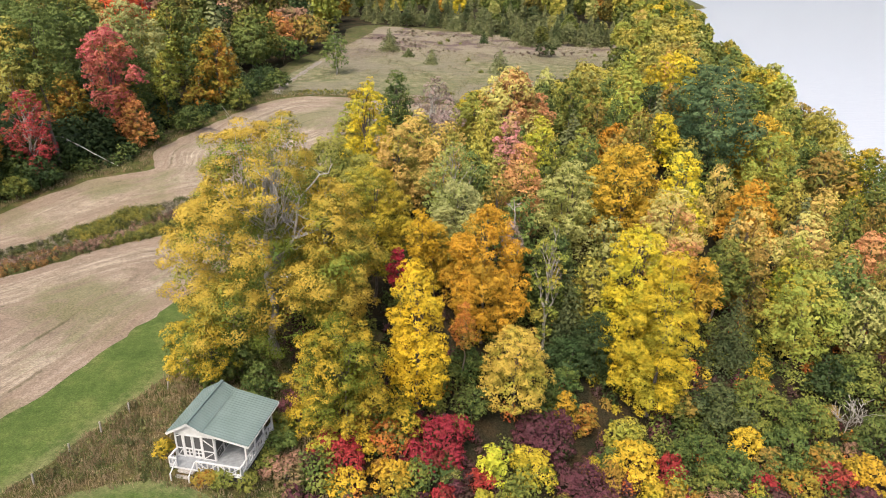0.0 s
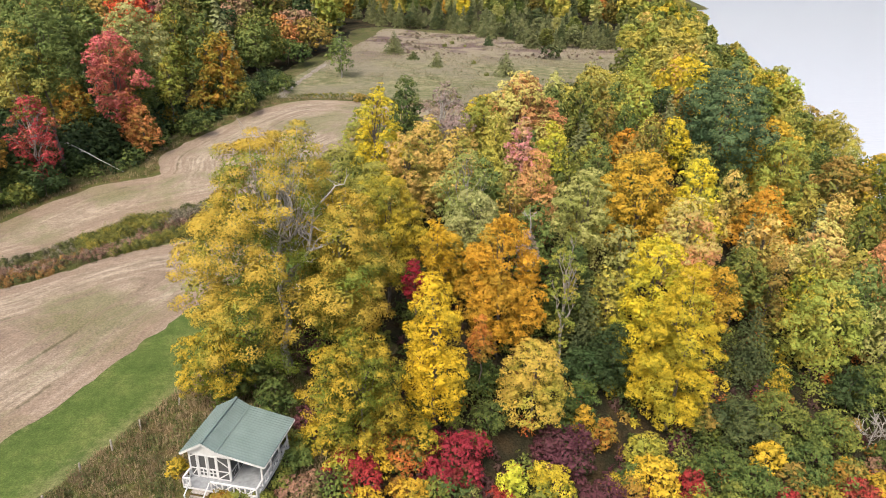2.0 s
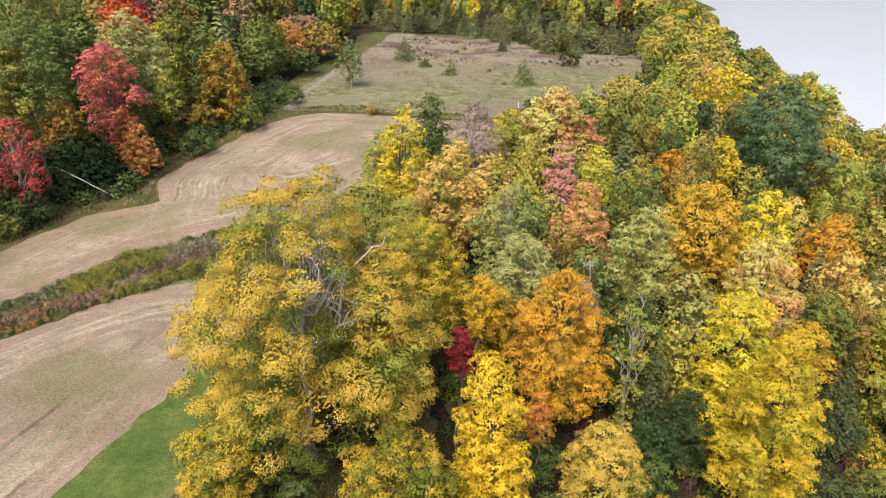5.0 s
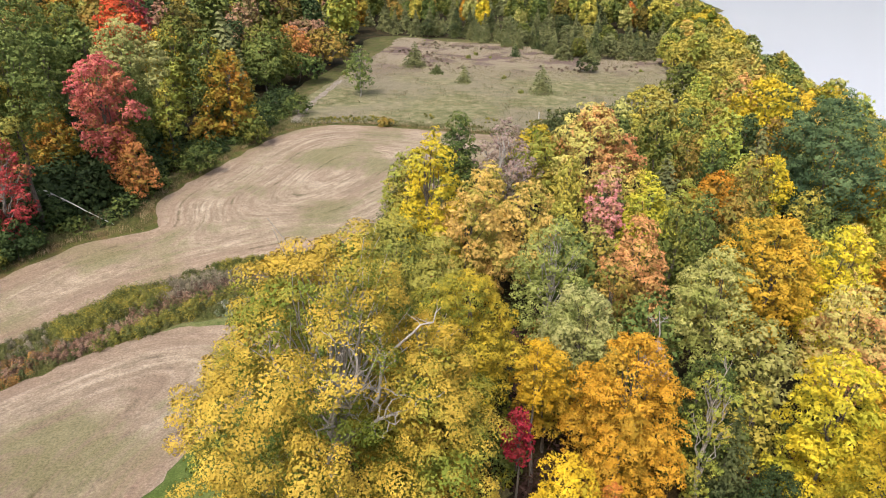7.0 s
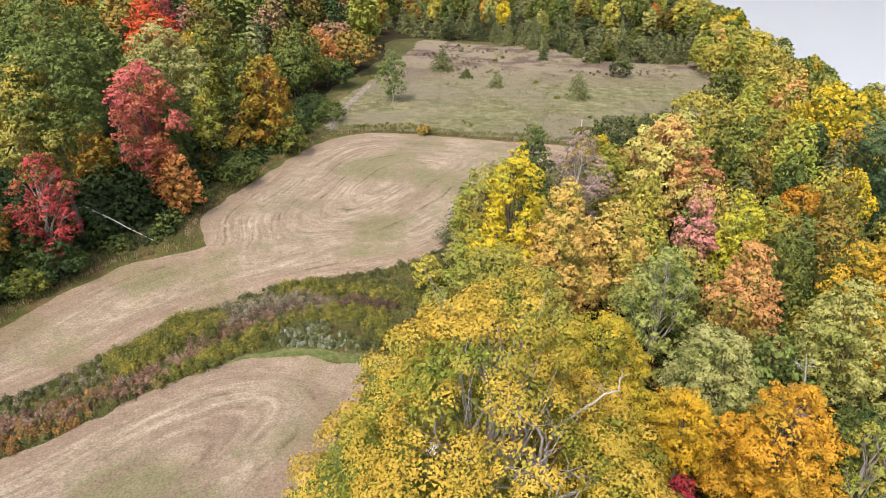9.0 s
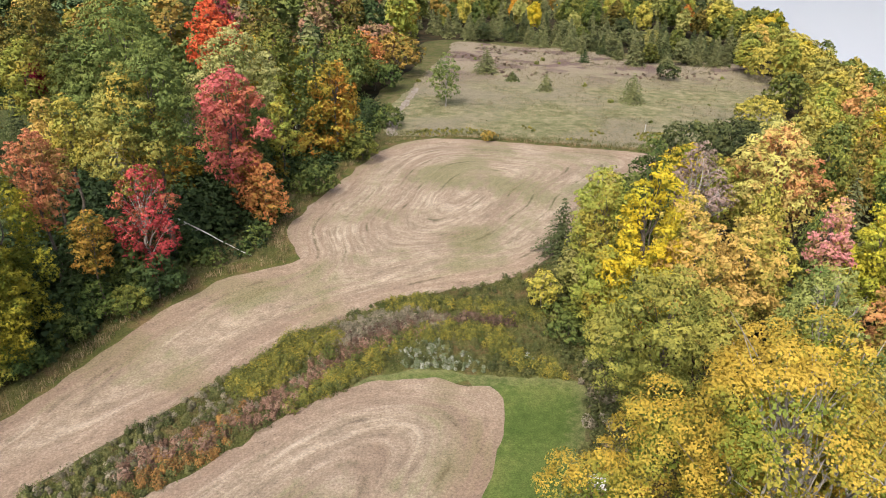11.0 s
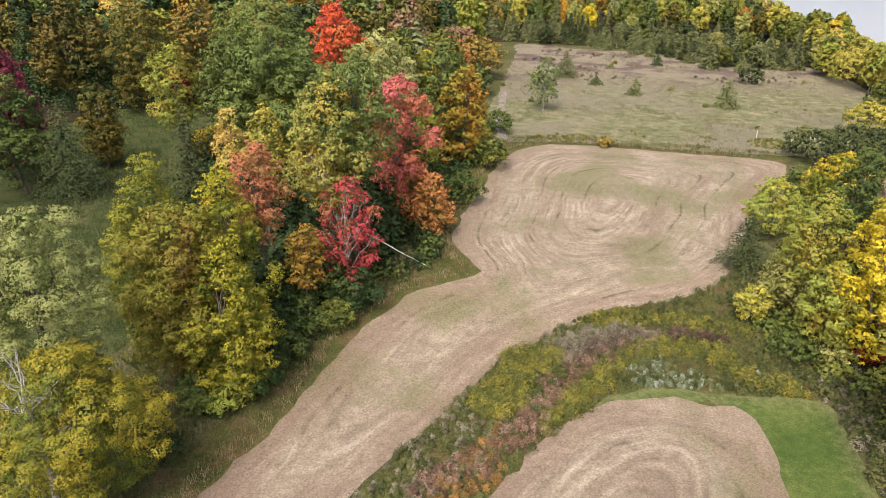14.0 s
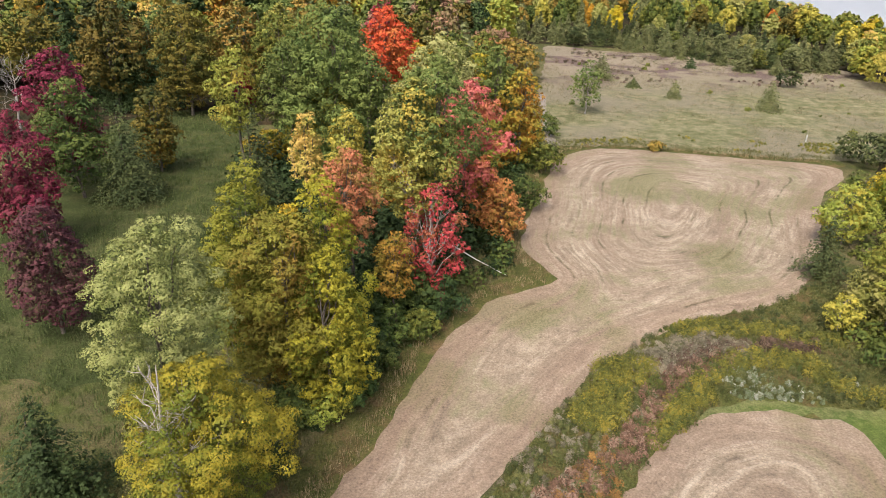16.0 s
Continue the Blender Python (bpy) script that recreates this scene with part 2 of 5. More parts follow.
def sheet(name, xs, ys, material, lift=0.0, ring=None, ragged=0.0, label="", swaths=False):
    """A sheet of ground over a grid, cut along an outline where one is given."""
    gx, gy = np.meshgrid(xs, ys)
    x, y = gx.ravel(), gy.ravel()
    z = land(x, y) + lift
    nx, ny = len(xs), len(ys)
    verts = [tuple(v) for v in np.stack([x, y, z], 1)]
    d = None
    if ring is not None:
        d = ring_distance(ring, x, y)
        pure = np.where(d < 0, -rounded_depth(ring, x, y), d) if swaths else d
        if ragged:
            d = d + ragged * np.array([noise.noise((a * 0.35, b * 0.35, 3.0)) + 0.6 * noise.noise((a * 1.1, b * 1.1, 7.0)) for a, b in zip(x, y)])
    dist = list(d) if d is not None else None
    swath = list(pure) if d is not None else None
    faces = []
    for j in range(ny - 1):
        for i in range(nx - 1):
            k = j * nx + i
            quad = (k, k + 1, k + nx + 1, k + nx)
            if d is None:
                faces.append(quad)
                continue
            ins = [dist[q] < 0 for q in quad]
            if all(ins):
                faces.append(quad)
            elif any(ins):
                poly = []
                for a, b in zip(quad, quad[1:] + quad[:1]):
                    if dist[a] < 0:
                        poly.append(a)
                    if (dist[a] < 0) != (dist[b] < 0):
                        t = dist[a] / (dist[a] - dist[b])
                        px, py = x[a] + t * (x[b] - x[a]), y[a] + t * (y[b] - y[a])
                        verts.append((px, py, land1(px, py) + lift))
                        dist.append(0.0)
                        swath.append(pure[a] + t * (pure[b] - pure[a]))
                        poly.append(len(verts) - 1)
                if len(poly) > 2:
                    faces.append(tuple(poly))
    me = bpy.data.meshes.new(name)
    me.from_pydata(verts, [], faces)
    if dist is not None:
        me.attributes.new("edge", "FLOAT", "POINT").data.foreach_set("value", np.array(swath, np.float32))
        used = bmesh.new()
        used.from_mesh(me)
        bmesh.ops.delete(used, geom=[v for v in used.verts if not v.link_faces], context="VERTS")
        used.to_mesh(me)
        used.free()
    me.shade_smooth()
    me.materials.append(material)
    return tagged(new(name, me), label, name.replace("_", " "), "", "structure")


# rough grass and soil
m_ground, nt, b = mat("rough_grass", 0.95, 0.05)
g1, g2, g3 = grain(nt, 0.06, 5.0), grain(nt, 0.5, 5.0), grain(nt, 6.0, 5.0)
c = ramp(nt, g1, [(0.35, (.065, .07, .034)), (0.5, (.115, .105, .052)), (0.65, (.165, .14, .08))])
c = mix(nt, ramp(nt, g2, [(0.42, (0, 0, 0)), (0.62, (1, 1, 1))]), c, (.075, .09, .03))
c = mix(nt, 0.75, c, ramp(nt, g3, [(0.25, (.45, .45, .42)), (0.75, (1.5, 1.45, 1.35))]), "MULTIPLY")
nt.links.new(c, b.inputs["Base Color"])
bump(nt, b, g3, 0.8, 0.25)

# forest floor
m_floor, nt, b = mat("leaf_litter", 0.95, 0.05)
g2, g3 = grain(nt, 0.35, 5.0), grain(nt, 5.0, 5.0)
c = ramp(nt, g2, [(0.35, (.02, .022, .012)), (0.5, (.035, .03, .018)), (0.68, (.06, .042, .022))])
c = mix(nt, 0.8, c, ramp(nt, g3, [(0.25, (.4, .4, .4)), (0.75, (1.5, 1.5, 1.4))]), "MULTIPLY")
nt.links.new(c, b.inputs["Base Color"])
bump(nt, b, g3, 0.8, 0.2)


def hay_material(name, spacing, seed):
    """Mown straw: streaks and swaths that follow the field's edge, wheel ruts, green regrowth."""
    m, nt, b = mat(name, 0.9, 0.08)
    pos = nt.nodes.new("ShaderNodeNewGeometry").outputs["Position"]
    mp = node(nt, "ShaderNodeMapping")
    mp.inputs["Location"].default_value = (seed, seed * 2, 0)
    nt.links.new(pos, mp.inputs[0])
    pos = mp.outputs[0]
    warp = maths(nt, "MULTIPLY", maths(nt, "SUBTRACT", grain(nt, 0.05, 2.0, pos), 0.5), 3.2)
    edge = attribute(nt, "edge")
    e = maths(nt, "ADD", edge, warp)

    def along(across, length, detail=4.0):
        """Noise drawn out along the edge."""
        sp = nt.nodes.new("ShaderNodeSeparateXYZ")
        nt.links.new(pos, sp.inputs[0])
        cb = nt.nodes.new("ShaderNodeCombineXYZ")
        nt.links.new(maths(nt, "MULTIPLY", e, across), cb.inputs[0])
        nt.links.new(maths(nt, "MULTIPLY", sp.outputs[0], length), cb.inputs[1])
        nt.links.new(maths(nt, "MULTIPLY", sp.outputs[1], length), cb.inputs[2])
        return grain(nt, 1.0, detail, cb.outputs[0], 0.65)
    patch, fine, mid = grain(nt, 0.07, 5.0, pos), grain(nt, 5.0, 6.0, pos, 0.75), grain(nt, 1.0, 6.0, pos, 0.7)
    streak, swath = along(1.9, 0.15, 6.0), along(1.0 / spacing, 0.03, 3.0)
    c = ramp(nt, streak, [(0.30, (.200, .160, .120)), (0.5, (.298, .245, .187)), (0.68, (.42, .362, .288))])
    c = mix(nt, 0.8, c, ramp(nt, mid, [(0.3, (.70, .68, .65)), (0.7, (1.24, 1.23, 1.21))]), "MULTIPLY")
    c = mix(nt, ramp(nt, swath, [(0.36, (0.6, 0.6, 0.6)), (0.50, (0, 0, 0))]), c, (.20, .145, .108))
    c = mix(nt, ramp(nt, maths(nt, "ADD", patch, maths(nt, "MULTIPLY", maths(nt, "SUBTRACT", streak, 0.5), 0.5)), [(0.50, (0, 0, 0)), (0.62, (.72, .72, .72))]), c, (.150, .148, .068))
    # dark ruts between the swaths, broken along their length
    wave = maths(nt, "ABSOLUTE", maths(nt, "SUBTRACT", maths(nt, "FRACT", maths(nt, "DIVIDE", e, spacing)), 0.5))
    line = ramp(nt, maths(nt, "ADD", wave, maths(nt, "MULTIPLY", mid, 0.10)), [(0.055, (1, 1, 1)), (0.12, (0, 0, 0))])
    rut = maths(nt, "MULTIPLY", line, ramp(nt, along(0.35, 0.15, 4.0), [(0.50, (0, 0, 0)), (0.61, (1, 1, 1))]))
    c = mix(nt, maths(nt, "MULTIPLY", rut, 0.8), c, (.095, .09, .045))
    # reddish stubble along the rim
    rim = ramp(nt, maths(nt, "ADD", maths(nt, "MULTIPLY", e, 0.25), 1.0), [(0.3, (0, 0, 0)), (0.8, (.35, .35, .35))])
    c = mix(nt, rim, c, (.23, .155, .115))
    c = mix(nt, 0.8, c, ramp(nt, fine, [(0.3, (.42, .42, .42)), (0.7, (1.5, 1.5, 1.5))]), "MULTIPLY")
    nt.links.new(c, b.inputs["Base Color"])
    bump(nt, b, maths(nt, "ADD", maths(nt, "ADD", fine, maths(nt, "MULTIPLY", streak, 0.4)), maths(nt, "MULTIPLY", rut, -0.9)), 0.8, 0.12)
    return m


m_hay1, m_hay2 = hay_material("mown_straw_upper", 2.9, 4.0), hay_material("mown_straw_lower", 3.6, 52.0)

m_lawn, nt, b = mat("mown_lawn", 0.9, 0.1)
g1, g2, g3 = grain(nt, 0.22, 6.0, None, 0.7), grain(nt, 1.6, 5.0), grain(nt, 8.0, 5.0)
c = ramp(nt, g1, [(0.3, (.050, .083, .020)), (0.5, (.076, .110, .029)), (0.7, (.12, .142, .045))])
dry = ramp(nt, maths(nt, "ADD", maths(nt, "ADD", maths(nt, "MULTIPLY", attribute(nt, "edge"), 0.3), 0.75), maths(nt, "MULTIPLY", maths(nt, "SUBTRACT", g2, 0.5), 1.2)), [(0.25, (0, 0, 0)), (0.95, (.7, .7, .7))])
c = mix(nt, dry, c, (.175, .16, .085))
c = mix(nt, 0.6, c, ramp(nt, g2, [(0.3, (.7, .75, .7)), (0.7, (1.3, 1.25, 1.2))]), "MULTIPLY")
c = mix(nt, 0.6, c, ramp(nt, g3, [(0.3, (.45, .45, .42)), (0.7, (1.55, 1.55, 1.5))]), "MULTIPLY")
nt.links.new(c, b.inputs["Base Color"])
bump(nt, b, g3, 0.6, 0.08)

m_meadow, nt, b = mat("dry_meadow", 0.95, 0.05)
g1, g2, g3 = grain(nt, 0.05, 5.0), grain(nt, 0.45, 6.0), grain(nt, 3.5, 5.0)
c = ramp(nt, g2, [(0.32, (.108, .12, .058)), (0.5, (.172, .172, .094)), (0.68, (.265, .245, .158))])
c = mix(nt, ramp(nt, g1, [(0.45, (0, 0, 0)), (0.62, (.8, .8, .8))]), c, (.20, .18, .135))
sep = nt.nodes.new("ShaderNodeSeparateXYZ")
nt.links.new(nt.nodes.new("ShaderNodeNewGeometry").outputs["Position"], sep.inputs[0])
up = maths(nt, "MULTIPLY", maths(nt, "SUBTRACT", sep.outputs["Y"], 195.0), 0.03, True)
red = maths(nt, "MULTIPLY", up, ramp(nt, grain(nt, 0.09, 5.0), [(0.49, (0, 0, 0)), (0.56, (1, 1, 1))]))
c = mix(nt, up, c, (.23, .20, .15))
c = mix(nt, red, c, (.135, .10, .09))
c = mix(nt, 0.75, c, ramp(nt, g3, [(0.25, (.5, .5, .5)), (0.75, (1.45, 1.4, 1.35))]), "MULTIPLY")
nt.links.new(c, b.inputs["Base Color"])
bump(nt, b, maths(nt, "ADD", g3, g2), 0.8, 0.3)

m_clear, nt, b = mat("clearing_turf", 0.95, 0.05)
g2, g3 = grain(nt, 0.3, 5.0), grain(nt, 4.0, 5.0)
c = ramp(nt, g2, [(0.35, (.038, .05, .019)), (0.5, (.058, .071, .028)), (0.68, (.09, .092, .042))])
c = mix(nt, 0.8, c, ramp(nt, g3, [(0.25, (.45, .45, .4)), (0.75, (1.5, 1.5, 1.4))]), "MULTIPLY")
nt.links.new(c, b.inputs["Base Color"])
bump(nt, b, g3, 0.9, 0.25)

m_weeds, nt, b = mat("weedy_ground", 0.95, 0.05)
g2, g3 = grain(nt, 0.4, 5.0), grain(nt, 5.0, 5.0)
c = ramp(nt, g2, [(0.35, (.066, .078, .025)), (0.5, (.098, .10, .034)), (0.66, (.14, .10, .052))])
c = mix(nt, 0.8, c, ramp(nt, g3, [(0.25, (.4, .4, .4)), (0.75, (1.5, 1.5, 1.4))]), "MULTIPLY")
nt.links.new(c, b.inputs["Base Color"])
bump(nt, b, g3, 0.9, 0.25)

m_water, nt, b = mat("river_water", 0.2, 0.8)
# pale base colour paints the bright sky's reflection into the water
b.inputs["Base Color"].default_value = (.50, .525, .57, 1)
b.inputs["IOR"].default_value = 1.33
mp = node(nt, "ShaderNodeMapping")
mp.inputs["Scale"].default_value = (0.25, 1.0, 1.0)
nt.links.new(nt.nodes.new("ShaderNodeNewGeometry").outputs["Position"], mp.inputs[0])
bump(nt, b, grain(nt, 0.7, 4.0, mp.outputs[0]), 0.5, 0.15)


def steps(a, b, s):
    return np.arange(a, b + s / 2, s)


# ---- ground, fields and water ----
far = np.array([300, 340, 400, 480, 600, 800, 1200, 2000, 4000.0])
gx = np.concatenate([-far[::-1], steps(-280, -112, 8), steps(-108, 70, 2.0), steps(76, 260, 6), far])
gy = np.concatenate([-far[::-1], steps(-280, 20, 15), steps(24, 160, 2.0), steps(165, 280, 5), far])
sheet("ground", gx, gy, m_ground, 0.0, None, 0, "rough grassy ground falling to the river")
sheet("water", np.array([-40, 0, 40, 90, 150, 400, 1000, 4500.0]), np.array([-4000, -500, 0, 100, 200, 400, 1000, 4500.0]), m_water, 0, None, 0, "river water painted pale with reflected bright sky")
for v in bpy.data.objects["water"].data.vertices:
    v.co.z = WATER
fine_x, fine_y = steps(-70, 14, 1.0), steps(20, 160, 1.0)
sheet("hay_field_upper", fine_x, fine_y, m_hay1, 0.05, HAY_UPPER, 0.45, "mown straw-coloured hay field with curved swaths", True)
sheet("hay_field_lower", steps(-70, -20, 1.0), steps(20, 84, 1.0), m_hay2, 0.05, HAY_LOWER, 0.8, "mown straw-coloured hay field beside the lawn", True)
sheet("lawn", steps(-46, -12, 1.0), steps(20, 84, 1.0), m_lawn, 0.03, LAWN, 0.8, "short mown green grass strip")
sheet("flower_strip", steps(-66, -9, 1.0), steps(50, 106, 1.0), m_weeds, 0.02, FLOWERS, 0.3, "weedy strip between the hay fields")
MEADOW = smooth_ring([(-38, 156), (-40, 175), (-34, 205), (-26, 250), (-22, 272), (-2, 262), (18, 258), (34, 236), (58, 240), (62, 215), (52, 186), (38, 162), (20, 149), (-6, 152), (-24, 156)])
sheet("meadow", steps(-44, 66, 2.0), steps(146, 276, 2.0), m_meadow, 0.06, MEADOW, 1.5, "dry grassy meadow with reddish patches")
SLOPE = smooth_ring([(-9, 34), (-8, 50), (-16, 62), (-12, 75), (-10, 95), (0, 118), (20, 150), (44, 190), (60, 240), (62, 420), (240, 420), (120, 120), (60, 20), (0, 20)])
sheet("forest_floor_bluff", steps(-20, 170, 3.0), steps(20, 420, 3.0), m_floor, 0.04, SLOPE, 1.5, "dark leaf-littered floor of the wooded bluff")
WOOD = smooth_ring([(-52, 118), (-50, 135), (-44, 155), (-44, 185), (-34, 230), (-30, 275), (20, 262), (60, 250), (62, 430), (-300, 430), (-300, 160), (-125, 150), (-110, 160), (-90, 165), (-84, 140), (-74, 100), (-60, 104)])
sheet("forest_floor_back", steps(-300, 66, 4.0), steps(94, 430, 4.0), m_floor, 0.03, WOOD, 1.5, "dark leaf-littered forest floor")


CLEARING = smooth_ring([(-80, 92), (-84, 112), (-88, 134), (-94, 150), (-98, 172), (-118, 174), (-122, 150), (-124, 124), (-128, 104), (-112, 90), (-98, 84), (-86, 84)])
sheet("clearing", steps(-132, -76, 2.0), steps(80, 178, 2.0), m_clear, 0.045, CLEARING, 2.5, "deep green grassy clearing in the wood")


VERGE = smooth_ring([(-74, 62), (-68, 78), (-64, 88), (-59, 97), (-53, 101.5), (-50, 106), (-51, 116), (-48, 128), (-44, 142), (-40, 152), (-30, 158), (-6, 155), (10, 150), (8, 145), (-20, 150), (-34, 148), (-42, 130), (-46, 112),
                     (-44, 104), (-52, 97), (-58, 88), (-62, 76), (-67, 60)])
sheet("verge", steps(-76, 12, 1.0), steps(58, 160, 1.0), m_weeds, 0.035, VERGE, 0.8, "rough weedy verge around the hay field")


# ---- trees ----
def tube(verts, faces, path, radii, sides=6):
    """Adds a tapered tube along a path to lists of vertices and faces."""
    base = len(verts)
    for i, (p, r) in enumerate(zip(path, radii)):
        d = (path[min(i + 1, len(path) - 1)] - path[max(i - 1, 0)]).normalized()
        a = d.cross(Vector((0.3, 1, 0.2))).normalized()
        b2 = d.cross(a)
        for k in range(sides):
            w = 2 * math.pi * k / sides
            verts.append(p + (a * math.cos(w) + b2 * math.sin(w)) * r)
    for i in range(len(path) - 1):
        for k in range(sides):
            q = base + i * sides
            faces.append((q + k, q + (k + 1) % sides, q + sides + (k + 1) % sides, q + sides + k))


def mesh_from(name, verts, faces, material, smooth=True):
    me = bpy.data.meshes.new(name)
    me.from_pydata([tuple(v) for v in verts], [], faces)
    if smooth:
        me.shade_smooth()
    me.materials.append(material)
    return me


def branch(rng, start, end, r0, r1, n=5, wobble=0.08):
    length = (end - start).length
    path = []
    for i in range(n + 1):
        t = i / n
        p = start.lerp(end, t)
        if 0 < i < n:
            p = p + Vector((rng.uniform(-1, 1), rng.uniform(-1, 1), rng.uniform(-0.5, 0.5))) * wobble * length
        path.append(p)
    return path, [r0 + (r1 - r0) * i / n for i in range(n + 1)]


def leaf_blades(centres, normals, sizes, rng):
    """One three-cornered leaf spray at each centre."""
    n = len(centres)
    t = rng.normal(size=(n, 3))
    a = np.cross(normals, t)
    a /= np.linalg.norm(a, axis=1)[:, None] + 1e-9
    b2 = np.cross(normals, a)
    s = sizes[:, None]
    wide = rng.uniform(0.42, 0.62, (n, 1))
    droop = normals * s * rng.uniform(-0.25, 0.1, (n, 1))
    v = np.stack([centres - a * s * 0.4 + b2 * s * wide, centres - a * s * 0.4 - b2 * s * wide, centres + a * s * 0.75 + droop], 1)
    return v.reshape(-1, 3)


def leaf_mesh(name, v, material, soft=None, tone_shift=None):
    """Leaves as loose triangles; soft: shading normals that follow the crown's masses; turned: colour shift leaf by leaf."""
    me = bpy.data.meshes.new(name)
    n = len(v) // 3
    me.vertices.add(len(v))
    me.vertices.foreach_set("co", v.astype(np.float32).ravel())
    me.loops.add(len(v))
    me.loops.foreach_set("vertex_index", np.arange(len(v), dtype=np.int32))
    me.polygons.add(n)
    me.polygons.foreach_set("loop_start", np.arange(0, len(v), 3, dtype=np.int32))
    me.polygons.foreach_set("loop_total", np.full(n, 3, np.int32))
    me.update(calc_edges=True)
    if soft is not None:
        me.attributes.new("custom_normal", "FLOAT_VECTOR", "POINT").data.foreach_set("vector", np.repeat(soft, 3, axis=0).astype(np.float32).ravel())
    if tone_shift is not None:
        me.attributes.new("tone_shift", "FLOAT", "FACE").data.foreach_set("value", np.asarray(tone_shift, np.float32))
    me.materials.append(material)
    return me


def unit(v):
    return v / (np.linalg.norm(v, axis=1)[:, None] + 1e-9)


FORM = {  # crown's foot as share of height, widest at, lobes, lobe size, fullness
    "limbed": (0.08, 0.40, 64, 0.255, 0.85), "broad": (0.08, 0.46, 40, 0.33, 0.95), "round": (0.10, 0.46, 28, 0.36, 1.0), "oval": (0.06, 0.40, 28, 0.40, 1.0), "tall": (0.06, 0.42, 30, 0.46, 1.0),
    "dense": (0.04, 0.42, 50, 0.29, 1.0), "sparse": (0.12, 0.50, 26, 0.34, 0.66), "high": (0.25, 0.55, 24, 0.36, 0.95), "shrub": (0.02, 0.42, 13, 0.38, 1.0)}


def crown_points(form, h, r, size, rng, full=1.0, thin=None):
    """Leaves over a crown: lobes, billows on the lobes, and sprays over the billows; inner and lower leaves shift to
    the third colour, part leaf hue and part painted shade.
    """
    foot, wide, lobes, lobe_size, fill = FORM[form]
    zb = max(h * foot, h - {"round": 2.9, "oval": 4.0, "high": 3.2}.get(form, 99.0) * r)
    zc = zb + (h - zb) * wide
    cen, rad = [], []
    golden = math.pi * (3 - math.sqrt(5))
    for i in range(lobes):
        z = 1 - 2 * (i + 0.5) / lobes
        w = i * golden + rng.uniform(-0.5, 0.5)
        q = (1 - z ** 1.6) ** 0.75 if z > 0 else (1 - abs(z) ** 2.4) ** 0.55
        lr = r * lobe_size * rng.uniform(0.6, 1.25)
        vz = (h - zc) if z > 0 else (zc - zb)
        reach = rng.uniform(0.66, 1.2)
        cen.append((q * math.cos(w) * (r - lr * 0.8) * reach, q * math.sin(w) * (r - lr * 0.8) * reach, zc + z * max(vz - lr * 0.75, 0.1) * rng.uniform(0.82, 1.12)))
        rad.append(lr)
    cen.append((0, 0, zc)), rad.append(r * 0.45)
    cen, rad = np.array(cen), np.array(rad)
    mood = rng.uniform(-1, 1, len(cen))
    tall = np.array([1, 1, 1.15])

    def outside(p, own, share):
        keep = np.ones(len(p), bool)
        for j, (c1, r1) in enumerate(zip(cen, rad)):
            keep &= (own == j) | (np.linalg.norm((p - c1) / tall, axis=1) > r1 * share)
        return keep
    # billows over the lobes
    rb = np.clip(rad * (0.40 if form in ("limbed", "broad") else 0.30), min(2.4 * size, 0.55), 0.9)
    k = np.maximum(7, (2.5 * (rad / rb) ** 2 * fill).astype(int))
    own = np.repeat(np.arange(len(cen)), k)
    d = unit(rng.normal(size=(len(own), 3)))
    d[:, 2] = np.where(d[:, 2] < -0.45, -d[:, 2], d[:, 2])
    bc = cen[own] + d * (rad[own] * rng.uniform(0.72, 1.08, len(own)))[:, None] * tall
    ok = outside(bc, own, 0.80)
    own, d, bc = own[ok], d[ok], bc[ok]
    br = rb[own] * rng.uniform(0.7, 1.25, len(own))
    # sprays over the billows
    n = np.maximum(5, (3.3 * full * (br / size) ** 2).astype(int))
    i = np.repeat(np.arange(len(bc)), n)
    e = unit(rng.normal(size=(len(i), 3)) + d[i] * 0.8 + np.array([0, 0, 0.55]))
    p = bc[i] + e * (br[i] * rng.uniform(0.62, 1.08, len(i)))[:, None] * np.array([1.15, 1.15, 0.68])
    ok = outside(p, own[i], 0.80) & (p[:, 2] > 0.05)
    if thin is not None:
        ok &= (np.linalg.norm(p - np.array(thin[0]), axis=1) > thin[1]) | (rng.random(len(p)) < 0.38)
    for j in range(len(cen)):
        mine, near = np.flatnonzero(own[i] == j), np.flatnonzero(own == j)
        if len(near):
            far_off = np.linalg.norm(p[mine][:, None] - bc[near][None], axis=2) > br[near] * 0.72
            ok[mine] &= (far_off | (i[mine][:, None] == near[None])).all(1)
    i, e, p = i[ok], e[ok], p[ok]
    nrm = unit(e * 0.8 + np.array([0, 0, 0.35]) + rng.normal(size=(len(p), 3)) * 0.42)
    soft = unit(0.72 * unit(e * 0.9 + d[i] * 0.3 + np.array([0, 0, 0.1])) + 0.28 * nrm)
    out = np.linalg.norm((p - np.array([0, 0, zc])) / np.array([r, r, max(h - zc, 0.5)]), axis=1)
    # leaf hue and painted shade: inner leaves and undersides shift to the third colour
    tone_shift = np.clip(0.16 * mood[own[i]] + 0.30 * (0.84 - out) - 0.11 * e[:, 2] + 0.03 + 0.035 * rng.normal(size=len(p)), -0.32, 0.32)
    # a closed skin of broader sprays inside each lobe
    k = np.maximum(8, (3.4 * (rad / (size * 1.55)) ** 2 * fill ** 2).astype(int))
    j = np.repeat(np.arange(len(cen)), k)
    f = unit(rng.normal(size=(len(j), 3)))
    f[:, 2] = np.where(f[:, 2] < -0.6, -f[:, 2], f[:, 2])
    core = cen[j] + f * (rad[j] * rng.uniform(0.62, 0.84, len(j)))[:, None] * tall
